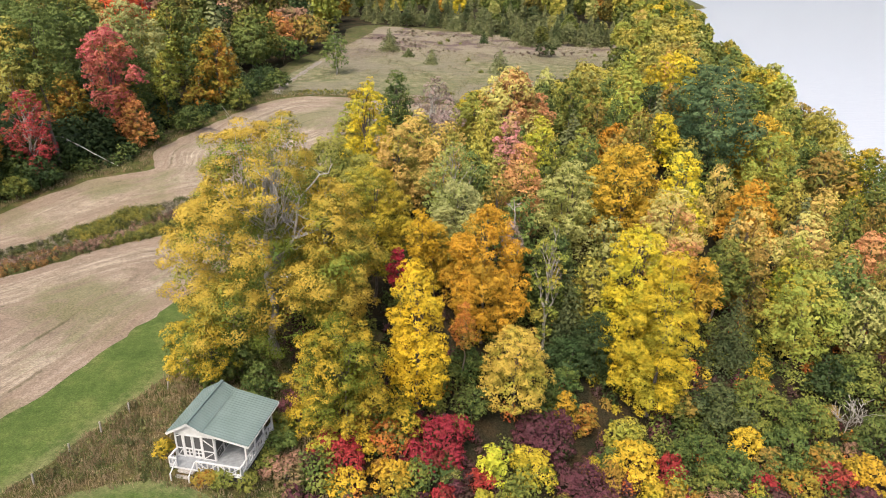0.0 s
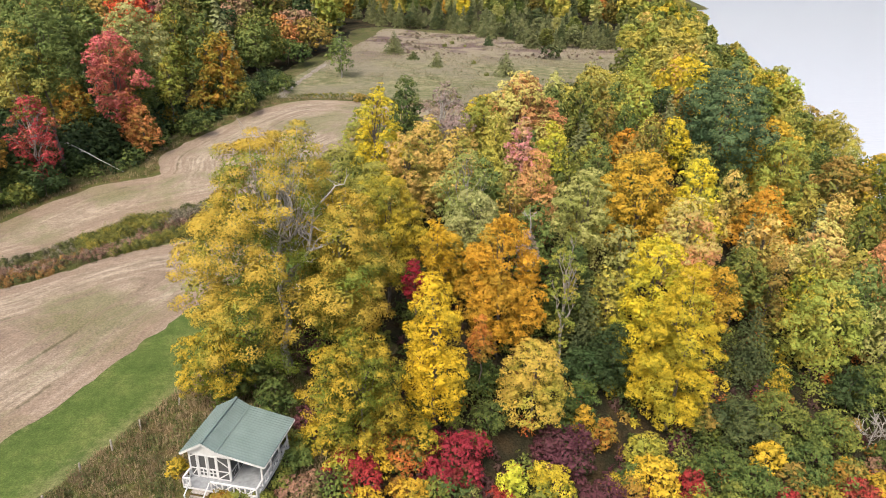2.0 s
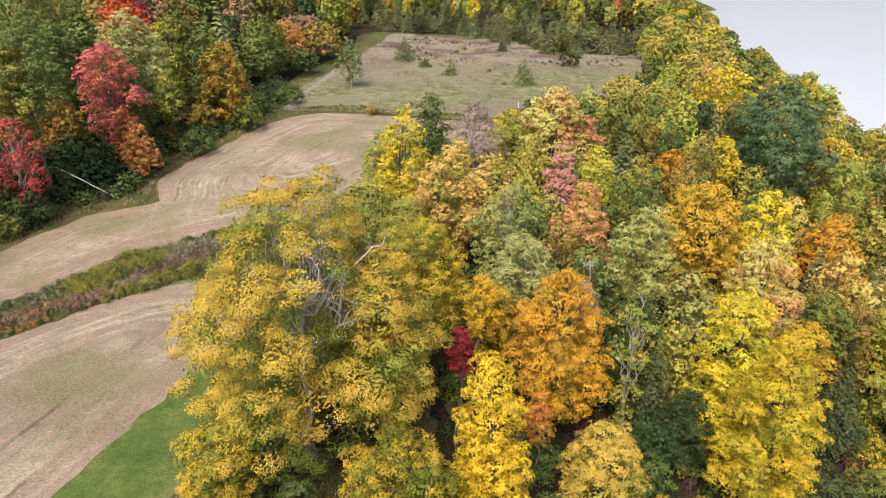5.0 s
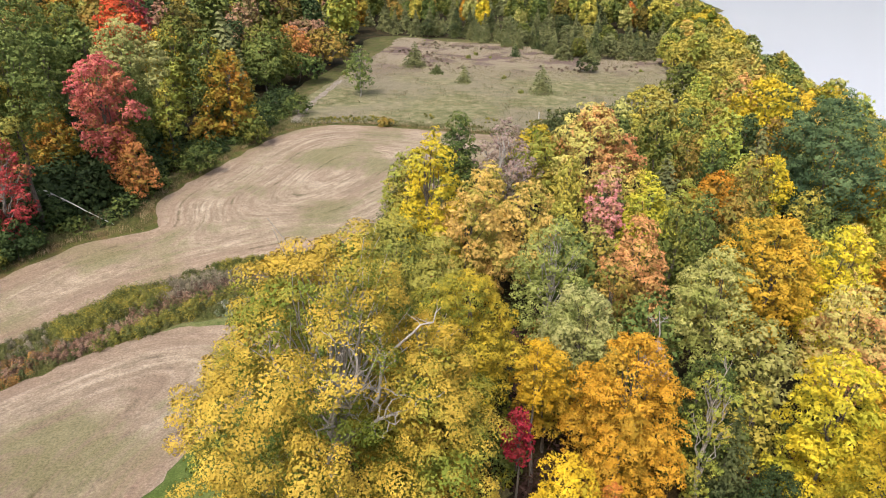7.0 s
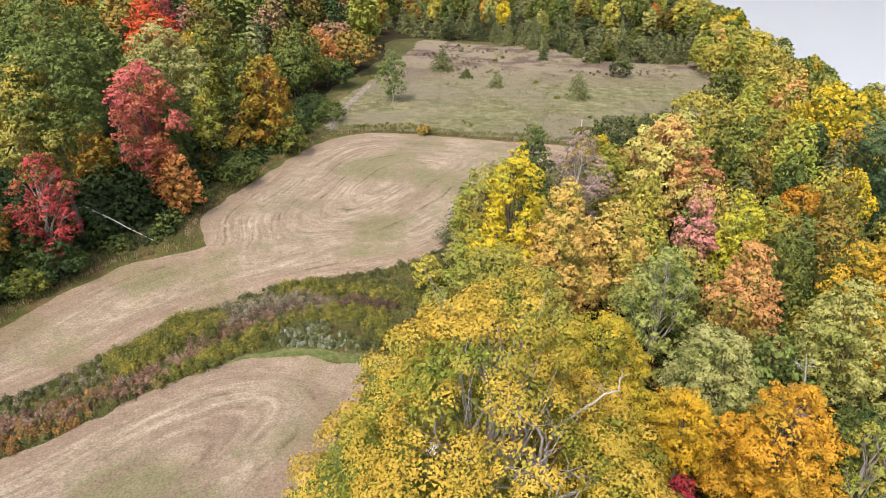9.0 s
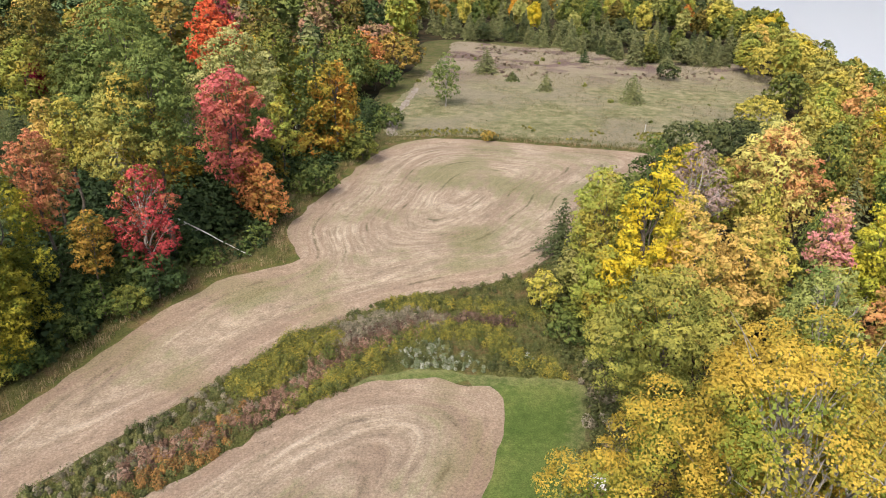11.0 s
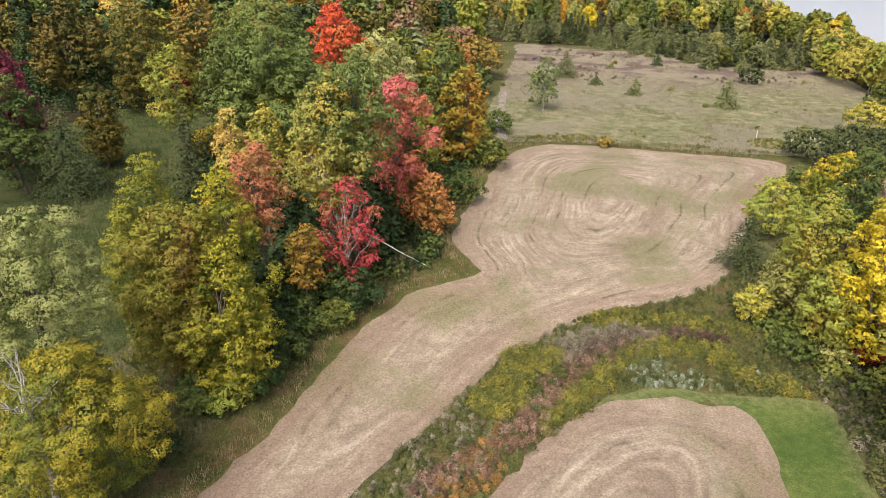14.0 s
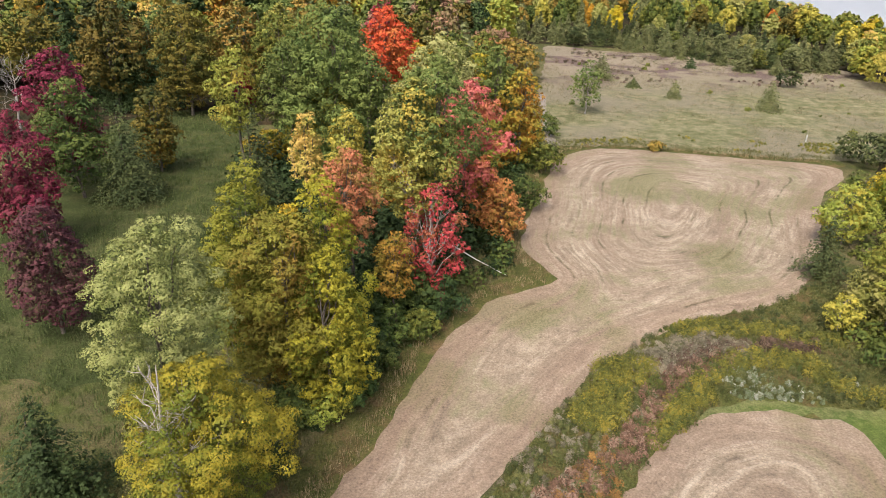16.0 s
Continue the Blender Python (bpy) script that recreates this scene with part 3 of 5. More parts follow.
    ok = outside(core, j, 0.76) & (core[:, 2] > 0.3)
    if thin is not None:
        ok &= np.linalg.norm(core - np.array(thin[0]), axis=1) > thin[1]
    j, f, core = j[ok], f[ok], core[ok]
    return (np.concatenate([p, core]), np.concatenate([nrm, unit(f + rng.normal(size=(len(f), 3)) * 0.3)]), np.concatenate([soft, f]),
            np.concatenate([np.ones(len(p)), np.full(len(core), 1.6)]), np.concatenate([tone_shift, np.clip(0.12 * mood[j] + 0.06, -0.3, 0.3)]), cen, rad)


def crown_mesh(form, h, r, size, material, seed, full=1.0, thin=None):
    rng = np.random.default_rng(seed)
    p, nrm, soft, big, tone_shift, cen, rad = crown_points(form, h, r, size, rng, full, thin)
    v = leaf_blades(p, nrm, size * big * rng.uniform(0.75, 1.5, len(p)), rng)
    return leaf_mesh("crown", v, material, soft, tone_shift), cen, rad


def conifer_mesh(h, r, size, material, seed):
    """Whorls of drooping boughs with needles on them."""
    rng = np.random.default_rng(seed)
    pts, nrm = [], []
    levels = max(7, int(h / 0.55))
    for i in range(levels):
        t = (i + 0.3) / levels
        z = h * (0.06 + 0.93 * t)
        reach = r * (1 - t) ** 0.85 + 0.08
        boughs = max(5, int(11 * (1 - t) + 4))
        for k in range(boughs):
            w = 2 * math.pi * (k + rng.uniform(-0.3, 0.3)) / boughs + i * 1.1
            ln = reach * rng.uniform(0.7, 1.12)
            m = max(3, int(ln / (size * 0.42)))
            s = (np.arange(m) + rng.uniform(0.2, 0.8, m)) / m
            side = rng.normal(size=m) * ln * 0.14 * s
            x = math.cos(w) * ln * s - math.sin(w) * side
            y = math.sin(w) * ln * s + math.cos(w) * side
            zz = z + ln * (0.18 * s - 0.42 * s * s) + rng.normal(size=m) * 0.06
            pts.append(np.stack([x, y, zz], 1))
            nn = np.stack([np.full(m, math.cos(w) * 0.5), np.full(m, math.sin(w) * 0.5), np.full(m, 0.9)], 1) + rng.normal(size=(m, 3)) * 0.4
            nrm.append(unit(nn))
    p, n = np.concatenate(pts), np.concatenate(nrm)
    p[:, 2] = np.maximum(p[:, 2], 0.05)
    return leaf_mesh("crown", leaf_blades(p, n, size * rng.uniform(0.7, 1.5, len(p)), rng), material)


def trunk_mesh(h, r, cen, rad, seed, material, form):
    rng = random.Random(seed)
    verts, faces = [], []
    thick = max(0.05, (0.019 if form in ("broad", "limbed") else 0.0135) * h)
    top = Vector((rng.uniform(-0.2, 0.2) * r, rng.uniform(-0.2, 0.2) * r, h * 0.82))
    p, rr = branch(rng, Vector((0, 0, -0.4)), top, thick, thick * 0.22, 6, 0.025)
    rr[0] *= 1.35
    tube(verts, faces, p, rr, 7)
    for c0, r0 in list(zip(cen, rad))[:{"limbed": 12, "sparse": 14, "broad": 10}.get(form, 7)]:
        c0 = Vector(c0)
        foot = max(0.12 * h, c0.z - 0.25 * h - rng.uniform(0, 0.1) * h)
        t = min(foot / (h * 0.82), 0.9)
        q, qr = branch(rng, Vector((top.x * t, top.y * t, foot)), c0 + Vector((0, 0, r0 * {"sparse": 0.6, "broad": 0.5, "limbed": 0.2}.get(form, 0.2))), thick * 0.42, thick * 0.10, 6 if form == "limbed" else 4, 0.10 if form == "limbed" else 0.06)
        tube(verts, faces, q, qr, 4)
        if form in ("sparse", "broad", "limbed"):
            for k in range(4):
                e = c0 + Vector((rng.uniform(-1, 1), rng.uniform(-1, 1), rng.uniform(0.2, 1.5))) * r0
                q2, qr2 = branch(rng, q[3], e, thick * 0.16, thick * 0.04, 3, 0.07)
                tube(verts, faces, q2, qr2, 3)
    return mesh_from("trunk", verts, faces, material)


def limb_mesh(start, end, seed):
    """A crooked bare limb with forks and twigs."""
    rng = random.Random(seed)
    verts, faces = [], []
    p, rr = branch(rng, start, end, 0.19, 0.06, 7, 0.07)
    tube(verts, faces, p, rr, 6)
    for k in range(9):
        a = p[3 + k % 5]
        e = a + Vector((rng.uniform(-1, 1), rng.uniform(-1, 0.6), rng.uniform(0.1, 1.0))).normalized() * rng.uniform(1.4, 3.0)
        q, qr = branch(rng, a, e, 0.075, 0.025, 5, 0.12)
        tube(verts, faces, q, qr, 4)
        for m in range(3):
            f = q[2 + m] + Vector((rng.uniform(-1, 1), rng.uniform(-1, 1), rng.uniform(0, 1))).normalized() * rng.uniform(0.5, 1.2)
            q2, qr2 = branch(rng, q[2 + m], f, 0.03, 0.012, 3, 0.12)
            tube(verts, faces, q2, qr2, 3)
    return mesh_from("limb", verts, faces, BARK_PALE)


def bare_mesh(h, r, seed, material):
    """A leafless tree: trunk, limbs and twigs."""
    rng = random.Random(seed)
    verts, faces = [], []
    thick = 0.02 * h
    top = Vector((rng.uniform(-.15, .15) * r, rng.uniform(-.15, .15) * r, h))
    p, rr = branch(rng, Vector((0, 0, -0.4)), top, thick, 0.03, 8, 0.02)
    tube(verts, faces, p, rr, 7)
    for i in range(16):
        t = rng.uniform(0.25, 0.92)
        w = rng.uniform(0, 6.28)
        s = Vector((0, 0, h * t)) + Vector((top.x, top.y, 0)) * t
        ln = r * rng.uniform(0.6, 1.2) * (1.15 - 0.5 * t)
        e = s + Vector((math.cos(w) * ln, math.sin(w) * ln, ln * rng.uniform(0.5, 1.4)))
        q, qr = branch(rng, s, e, thick * 0.4 * (1.1 - t), 0.02, 5, 0.07)
        tube(verts, faces, q, qr, 5)
        for k in range(5):
            e2 = q[2 + k % 3] + Vector((rng.uniform(-1, 1), rng.uniform(-1, 1), rng.uniform(0, 1.2))) * ln * 0.5
            q2, qr2 = branch(rng, q[2 + k % 3], e2, 0.035, 0.012, 4, 0.08)
            tube(verts, faces, q2, qr2, 4)
    return mesh_from("trunk", verts, faces, material)


def empty(name, x, y, z=None, turn=0.0):
    ob = new(name)
    ob.empty_display_size = 0.3
    ob.matrix_basis = pose(x, y, land1(x, y) if z is None else z, 0, 0, turn)
    return ob


def child(name, me, parent, label=""):
    ob = new(name, me)
    ob.parent = parent
    return tagged(ob, label)


FORM_WORDS = {"limbed": "broad tree", "broad": "broad tree", "round": "round tree", "oval": "oval tree", "dense": "dense tree", "tall": "tall tree", "sparse": "thin tree", "high": "high-crowned tree",
              "shrub": "shrub", "cone": "conical evergreen", "bare": "leafless tree"}
PLANTED = []


def where(x, y):
    if y > 150 and -38 < x < 40 and y < 235:
        return "in the meadow"
    if x < -45:
        return "at the wood's edge"
    if y < 62 and x < -5:
        return "beside the cabin"
    return "on the bluff"


def leaf_size(x, y):
    d = min(math.hypot(x - px, y - py) for px, py in ((0, 5), (-10, 24), (-40, 31), (-59, 34)))
    return 0.092 if d < 45 else 0.125 if d < 60 else 0.155 if d < 78 else 0.19 if d < 105 else 0.27 if d < 150 else 0.42


def grow(form, colour, x, y, h, r, seed=None, thin=None, limbs=()):
    """One tree or shrub of its own shape, standing on the ground."""
    seed = len(PLANTED) * 7 + 3 if seed is None else seed
    r = r * 1.12
    PLANTED.append((x, y, r))
    name = {"shrub": "shrub", "cone": "conifer_tree", "bare": "dead_tree"}.get(form, "deciduous_tree")
    ob = empty(name, x, y)
    size = leaf_size(x, y)
    if form == "bare":
        child("trunk", bare_mesh(h, r, seed, BARK_WHITE if colour == "deadwood" else BARK_PALE), ob)
        return tagged(ob, "leafless bleached tree " + where(x, y), "tree")
    words = PALETTE[colour][4]
    if form == "cone":
        child("crown", conifer_mesh(h, r, max(size * 0.8, 0.2), LEAF[colour], seed), ob)
        child("trunk", trunk_mesh(h, r, [], [], seed, BARK, form), ob)
        return tagged(ob, f"conical evergreen with {words} needles {where(x, y)}", "tree")
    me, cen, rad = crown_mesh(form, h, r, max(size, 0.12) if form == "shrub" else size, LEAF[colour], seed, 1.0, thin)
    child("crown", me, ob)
    for k, end in enumerate(limbs):
        child("limb", limb_mesh(Vector((0, 0, 0.40 * h)), Vector(end), seed + k), ob, "bare pale grey limb")
    child("trunk", trunk_mesh(h, r, cen, rad, seed, BARK_PALE if form in ("sparse", "broad", "limbed") else BARK, form), ob)
    return tagged(ob, f"{FORM_WORDS[form]} with {words} autumn leaves {where(x, y)}", "shrub" if form == "shrub" else "tree")


# ---- single trees and shrubs ----
grow("high", "silver", -77.4, 72.6, 20.4, 4.1)
grow("oval", "goldpeach", 7.2, 51.2, 9.4, 2.9)
grow("oval", "magenta", -108.3, 108.1, 16.6, 4.5)
grow("oval", "maroon", -96.0, 91.5, 13.8, 3.4)
grow("oval", "green", -109.3, 124.7, 16.8, 4.7)
grow("oval", "magenta", -114.2, 131.4, 19.0, 5.3)
grow("cone", "darkolive", -102.2, 124.0, 14.7, 5.2)
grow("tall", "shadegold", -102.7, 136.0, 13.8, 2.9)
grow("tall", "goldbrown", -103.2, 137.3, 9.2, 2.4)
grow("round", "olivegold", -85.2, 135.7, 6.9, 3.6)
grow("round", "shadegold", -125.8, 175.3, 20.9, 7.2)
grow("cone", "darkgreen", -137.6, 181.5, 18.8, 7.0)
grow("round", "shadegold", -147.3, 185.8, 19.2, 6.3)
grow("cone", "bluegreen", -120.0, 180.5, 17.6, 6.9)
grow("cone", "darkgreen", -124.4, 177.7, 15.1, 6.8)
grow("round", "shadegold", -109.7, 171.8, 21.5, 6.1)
grow("oval", "peach", -124.4, 199.4, 20.7, 4.9)
grow("oval", "magentared", -124.4, 199.4, 13.8, 2.2)
grow("round", "browngold", -101.4, 179.7, 20.9, 5.5)
grow("round", "olivegreen", -92.0, 175.8, 20.5, 4.8)
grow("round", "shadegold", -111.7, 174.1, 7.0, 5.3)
grow("bare", "grey", -134.8, 154.5, 13.1, 4.1)
grow("limbed", "walnut", -14.4, 52.3, 20.8, 7.8, None, ((2.8, -3.4, 16.8), 2.1), ((2.0, -3.5, 17.2), (4.6, -2.4, 14.2), (4.4, -1.0, 17.0)))
grow("broad", "walnutgold", -9.4, 54.4, 16.8, 3.5)
grow("round", "walnut2", -6.7, 63.3, 15.0, 3.9)
grow("round", "olivegold", -7.3, 44.1, 10.4, 3.6)
grow("round", "olivegold", -18.9, 47.3, 7.1, 2.7)
grow("tall", "gold", -1.5, 48.1, 15.2, 2.4)
grow("dense", "orange", 4.7, 60.2, 15.5, 3.8)
grow("round", "goldorange", -0.3, 63.1, 9.8, 2.5)
grow("oval", "green", 12.2, 63.7, 12.4, 2.6)
grow("oval", "redorange", 2.6, 53.6, 8.5, 1.0)
grow("oval", "mauve", 7.7, 64.3, 11.8, 1.0)
grow("round", "goldorange", 28.0, 64.2, 13.4, 2.4)
grow("dense", "yellow", -9.4, 87.3, 18.5, 3.4, 43)
grow("round", "limegreen", -12.0, 94.7, 13.8, 3.2)
grow("oval", "green", -6.2, 98.8, 16.8, 2.4)
grow("sparse", "mauve", -1.1, 100.1, 15.2, 3.8)
grow("bare", "grey", -0.9, 97.5, 15.3, 2.9)
grow("round", "olivesalmon", 11.0, 106.9, 15.5, 5.0)
grow("round", "salmon", 15.8, 108.2, 12.1, 2.3)
grow("round", "salmon", 12.2, 109.3, 15.1, 2.7)
grow("round", "limegreen", 5.6, 110.0, 11.5, 3.6)
grow("round", "peach", -5.3, 84.8, 13.9, 3.9)
grow("sparse", "palegreen", 1.5, 76.3, 14.2, 2.9)
grow("round", "cream", 2.2, 65.4, 13.5, 3.1)
grow("round", "peach", -3.1, 94.6, 12.8, 2.8)
grow("oval", "salmon", 10.0, 78.8, 13.5, 2.8)
grow("oval", "pink", 9.7, 90.5, 13.9, 1.8)
grow("oval", "lime", 14.0, 89.6, 13.8, 2.6)
grow("round", "limegreen", 21.4, 99.3, 8.8, 2.9)
grow("high", "greycream", 14.4, 71.6, 15.9, 3.3)
grow("tall", "yellow", 29.9, 79.1, 17.3, 2.9)
grow("round", "olivesalmon", 26.3, 70.6, 16.4, 3.4)
grow("round", "orange", 27.9, 105.2, 7.5, 3.2)
grow("round", "yellow", 45.3, 132.8, 16.0, 4.9)
grow("oval", "darkgreen", 38.5, 123.6, 10.5, 2.4)
grow("round", "yellow", 36.7, 109.7, 9.8, 2.9)
grow("round", "bluegreen", 45.7, 112.9, 19.5, 8.0)
grow("round", "bluegreen", 51.1, 139.2, 15.5, 3.4)
grow("oval", "goldorange", 54.9, 112.1, 15.7, 3.9)
grow("round", "limegreen", 53.2, 104.5, 15.0, 4.1)
grow("oval", "orange", 44.9, 91.5, 10.9, 3.9)
grow("round", "browngold", 65.4, 108.9, 12.9, 5.1)
grow("round", "oliveyellow", 78.3, 137.4, 14.6, 5.5)
grow("round", "olivegreen", 72.2, 138.3, 14.0, 3.5)
grow("round", "olivegold", 74.8, 112.9, 13.2, 4.3)
grow("round", "olivesalmon", 49.1, 81.9, 12.0, 3.8)
grow("round", "salmon", 55.6, 79.0, 10.7, 3.2)
grow("oval", "limegreen", 41.4, 66.1, 11.0, 3.7)
grow("cone", "darkolive", 33.0, 64.8, 9.5, 3.8)
grow("tall", "browngold", 37.8, 72.0, 11.4, 1.7)
grow("round", "darkgreen", 16.4, 59.0, 8.0, 2.5)
grow("cone", "darkolive", 13.6, 61.7, 10.8, 3.2)
grow("round", "olivegreen", 34.0, 72.1, 12.2, 2.6)
grow("round", "darkolive", 26.0, 142.2, 6.4, 5.3)
grow("round", "limegreen", 29.5, 125.3, 7.0, 4.2)
grow("round", "limegreen", 39.5, 145.5, 8.3, 4.8)
grow("round", "oliveyellow", 35.9, 165.0, 6.0, 4.0)
grow("round", "oliveyellow", 63.7, 214.7, 7.2, 9.4)
grow("round", "oliveyellow", 95.9, 277.0, 10.4, 7.7)
grow("sparse", "olivegold", 94.1, 191.4, 12.0, 4.4)
grow("round", "olivegold", 95.8, 205.0, 12.6, 5.0)
grow("round", "olivegold", 98.9, 234.5, 12.3, 5.3)
grow("round", "goldorange", 70.3, 167.4, 12.7, 4.1)
grow("sparse", "oliveyellow", 121.0, 288.0, 8.5, 3.4)
grow("sparse", "olivegold", 113.5, 262.0, 8.0, 3.0)
grow("sparse", "olivecream", 109.0, 240.0, 8.5, 3.4)
grow("sparse", "olivegold", 105.0, 222.0, 7.5, 3.0)
grow("sparse", "oliveyellow", 101.5, 204.0, 8.0, 3.2)
grow("bare", "grey", 99.0, 192.0, 7.5, 2.6)
grow("sparse", "browngold", 96.0, 178.0, 8.0, 3.2)
grow("sparse", "olivecream", 92.0, 162.0, 8.0, 3.2)
grow("round", "salmon", 51.2, 157.1, 10.5, 2.8)
grow("round", "oliveyellow", 49.5, 165.0, 11.0, 4.2)
grow("round", "olivegreen", 46.0, 176.0, 9.5, 4.2)
grow("round", "olivecream", 56.0, 180.0, 11.0, 4.5)
grow("high", "oliveleaf", -12.3, 72.8, 14.6, 4.8)
grow("round", "greycream", -13.1, 96.0, 6.2, 2.7)
grow("oval", "limegreen", -6.8, 113.4, 8.4, 3.2)
grow("round", "darkolive", 12.4, 127.9, 8.9, 3.3)
grow("round", "olivegold", 6.5, 122.8, 9.1, 3.6)
grow("round", "peach", 0.8, 88.3, 13.0, 3.6)
grow("round", "limegreen", -5.8, 91.0, 9.3, 2.2)
grow("round", "limegreen", -12.8, 88.6, 9.6, 2.7)
grow("shrub", "crimson", -9.4, 92.6, 2.4, 1.3)
grow("shrub", "crimson", -8.6, 87.6, 2.6, 1.4)
grow("shrub", "greycream", -10.4, 90.6, 3.0, 1.5)
grow("round", "frontmix", -73.9, 67.8, 12.9, 4.6)
grow("bare", "grey", -74.7, 65.5, 14.3, 2.2)
grow("cone", "darkgreen", -85.4, 69.5, 9.6, 4.3)
grow("round", "olivegold", -52.8, 153.4, 16.1, 3.9)
grow("bare", "deadwood", -56.3, 159.4, 14.0, 2.4)
grow("oval", "green", -56.4, 137.3, 10.6, 2.6)
grow("oval", "limegreen", -56.2, 144.1, 13.4, 2.5)
grow("oval", "goldbrown", -50.1, 139.5, 4.5, 2.7)
grow("oval", "goldbrown", -54.0, 130.5, 2.8, 2.2)
grow("oval", "yellow", -56.3, 123.3, 10.0, 1.8)
grow("round", "leafgreen", -57.9, 125.1, 17.0, 4.8)
grow("round", "orangered", -47.7, 204.0, 11.6, 5.0)
grow("round", "mauvebrown", -45.3, 215.9, 12.2, 6.0)
grow("round", "browngold", -41.0, 211.2, 9.4, 6.6)
grow("round", "green", -44.2, 193.6, 6.1, 5.4)
grow("round", "leafgreen", -49.6, 182.5, 12.5, 5.2)
grow("round", "oliveyellow", -76.0, 130.7, 14.8, 5.1)
grow("round", "goldbrown", -64.8, 117.0, 11.3, 3.4)
grow("round", "olivegreen", -50.1, 186.6, 15.3, 5.7)
grow("round", "goldorange", -62.9, 157.8, 17.1, 4.2)
grow("round", "leafgreen", -59.6, 102.4, 24.9, 4.2)
grow("cone", "pine", -15.9, 216.7, 7.0, 3.9)
grow("cone", "pine", -2.6, 196.4, 4.5, 2.2)
grow("cone", "pine", 15.9, 186.6, 7.0, 3.2)
grow("round", "darkolive", 31.5, 211.1, 4.0, 2.7)
grow("cone", "darkgreen", 14.3, 235.2, 4.0, 1.9)
grow("cone", "darkolive", -9.7, 207.4, 2.5, 2.1)
grow("cone", "darkolive", -13.8, 105.1, 7.7, 3.3)
grow("shrub", "red", 0.1, 44.7, 2.9, 2.8)
grow("shrub", "red", -7.4, 40.8, 2.5, 2.0)
grow("shrub", "redorange", -4.0, 43.4, 3.0, 1.7)
grow("shrub", "goldorange", -5.7, 42.4, 2.4, 1.3)
grow("shrub", "limeyellow", -8.2, 40.7, 2.6, 1.1)
grow("shrub", "maroon", 10.1, 48.0, 2.9, 2.7)
grow("shrub", "maroon", 12.4, 43.4, 2.4, 2.4)
grow("shrub", "lime", 4.9, 42.9, 4.0, 1.2)
grow("shrub", "olivegold", 8.6, 43.9, 3.0, 1.9)
grow("shrub", "goldorange", -3.1, 39.8, 2.5, 1.5)
grow("shrub", "olivegreen", -1.6, 40.6, 2.0, 1.6)
grow("shrub", "limeyellow", 17.4, 48.9, 4.0, 1.8)
grow("shrub", "goldorange", 17.6, 46.4, 3.5, 2.2)
grow("shrub", "green", 15.5, 46.8, 2.5, 1.2)
grow("shrub", "green", 24.2, 48.6, 3.5, 2.3)
grow("shrub", "green", 26.5, 46.2, 3.5, 1.9)
grow("shrub", "goldorange", 29.2, 50.0, 3.0, 1.7)
grow("shrub", "red", 35.2, 46.1, 2.6, 1.5)
grow("shrub", "goldorange", 38.4, 46.4, 3.0, 1.8)
grow("shrub", "olivegreen", 23.9, 45.0, 3.0, 1.4)
grow("shrub", "mauvebrown", -10.6, 38.0, 1.7, 1.6)
grow("shrub", "green", -12.1, 40.4, 1.4, 0.9)
grow("shrub", "olivegreen", -12.3, 38.7, 1.2, 0.8)
grow("shrub", "olivegreen", -11.9, 42.2, 1.5, 0.9)
grow("shrub", "olivegreen", -14.6, 36.1, 0.9, 0.7)
grow("shrub", "goldbrown", -15.7, 36.0, 0.7, 0.6)
grow("shrub", "olivegreen", -13.2, 36.5, 1.1, 0.8)
grow("shrub", "olivegold", -19.4, 38.6, 1.3, 0.5)
grow("shrub", "goldorange", -6.5, 38.6, 2.0, 1.4)
grow("shrub", "olivegold", -2.9, 45.0, 4.0, 1.8)
grow("shrub", "green", 3.3, 49.7, 3.4, 1.7)
grow("shrub", "red", 3.8, 42.1, 1.8, 1.0)
grow("shrub", "goldorange", 12.2, 51.8, 3.5, 1.0)
grow("shrub", "goldbrown", 14.2, 50.9, 3.5, 1.2)
grow("shrub", "browngold", 24.0, 55.0, 4.0, 1.9)
grow("shrub", "olivegold", 35.4, 61.6, 3.5, 1.4)
grow("shrub", "olivegreen", 36.6, 53.2, 4.0, 2.4)
grow("shrub", "olivegreen", 44.4, 59.7, 5.0, 2.9)
grow("shrub", "darkgreen", 41.9, 59.5, 5.0, 2.3)
grow("shrub", "green", 41.6, 50.6, 4.0, 2.2)
grow("bare", "grey", 40.2, 53.0, 3.6, 1.9)
grow("shrub", "olivegreen", 32.1, 54.3, 4.5, 3.0)
grow("shrub", "darkolive", 28.1, 54.1, 4.5, 2.7)
grow("shrub", "green", 32.8, 49.6, 3.5, 2.3)
grow("shrub", "green", -16.5, 48.1, 4.5, 2.1)
grow("shrub", "green", -14.1, 45.4, 3.2, 1.6)
grow("shrub", "maroon", -11.2, 44.3, 2.3, 1.3)
grow("shrub", "olivegreen", -18.4, 46.4, 3.2, 1.2)
grow("shrub", "goldbrown", 32.0, 45.1, 2.2, 1.9)
grow("shrub", "darkgreen", 13.7, 58.7, 4.9, 2.3)
grow("shrub", "green", 3.2, 54.7, 3.4, 1.6)
grow("shrub", "green", 12.7, 55.1, 3.5, 1.6)
grow("shrub", "olivegreen", -9.6, 45.1, 2.9, 1.4)
grow("sparse", "oliveyellow", -17.7, 93.5, 4.4, 1.5)
grow("shrub", "green", -15.5, 88.7, 2.2, 2.2)
grow("shrub", "greycream", -12.2, 87.0, 2.6, 1.5)
grow("shrub", "darkolive", 15.9, 147.2, 5.0, 4.4)
grow("shrub", "darkolive", 25.1, 151.5, 5.0, 4.1)
grow("shrub", "browngold", -19.5, 153.0, 1.6, 1.1)
grow("shrub", "green", -69.2, 80.4, 2.2, 2.1)
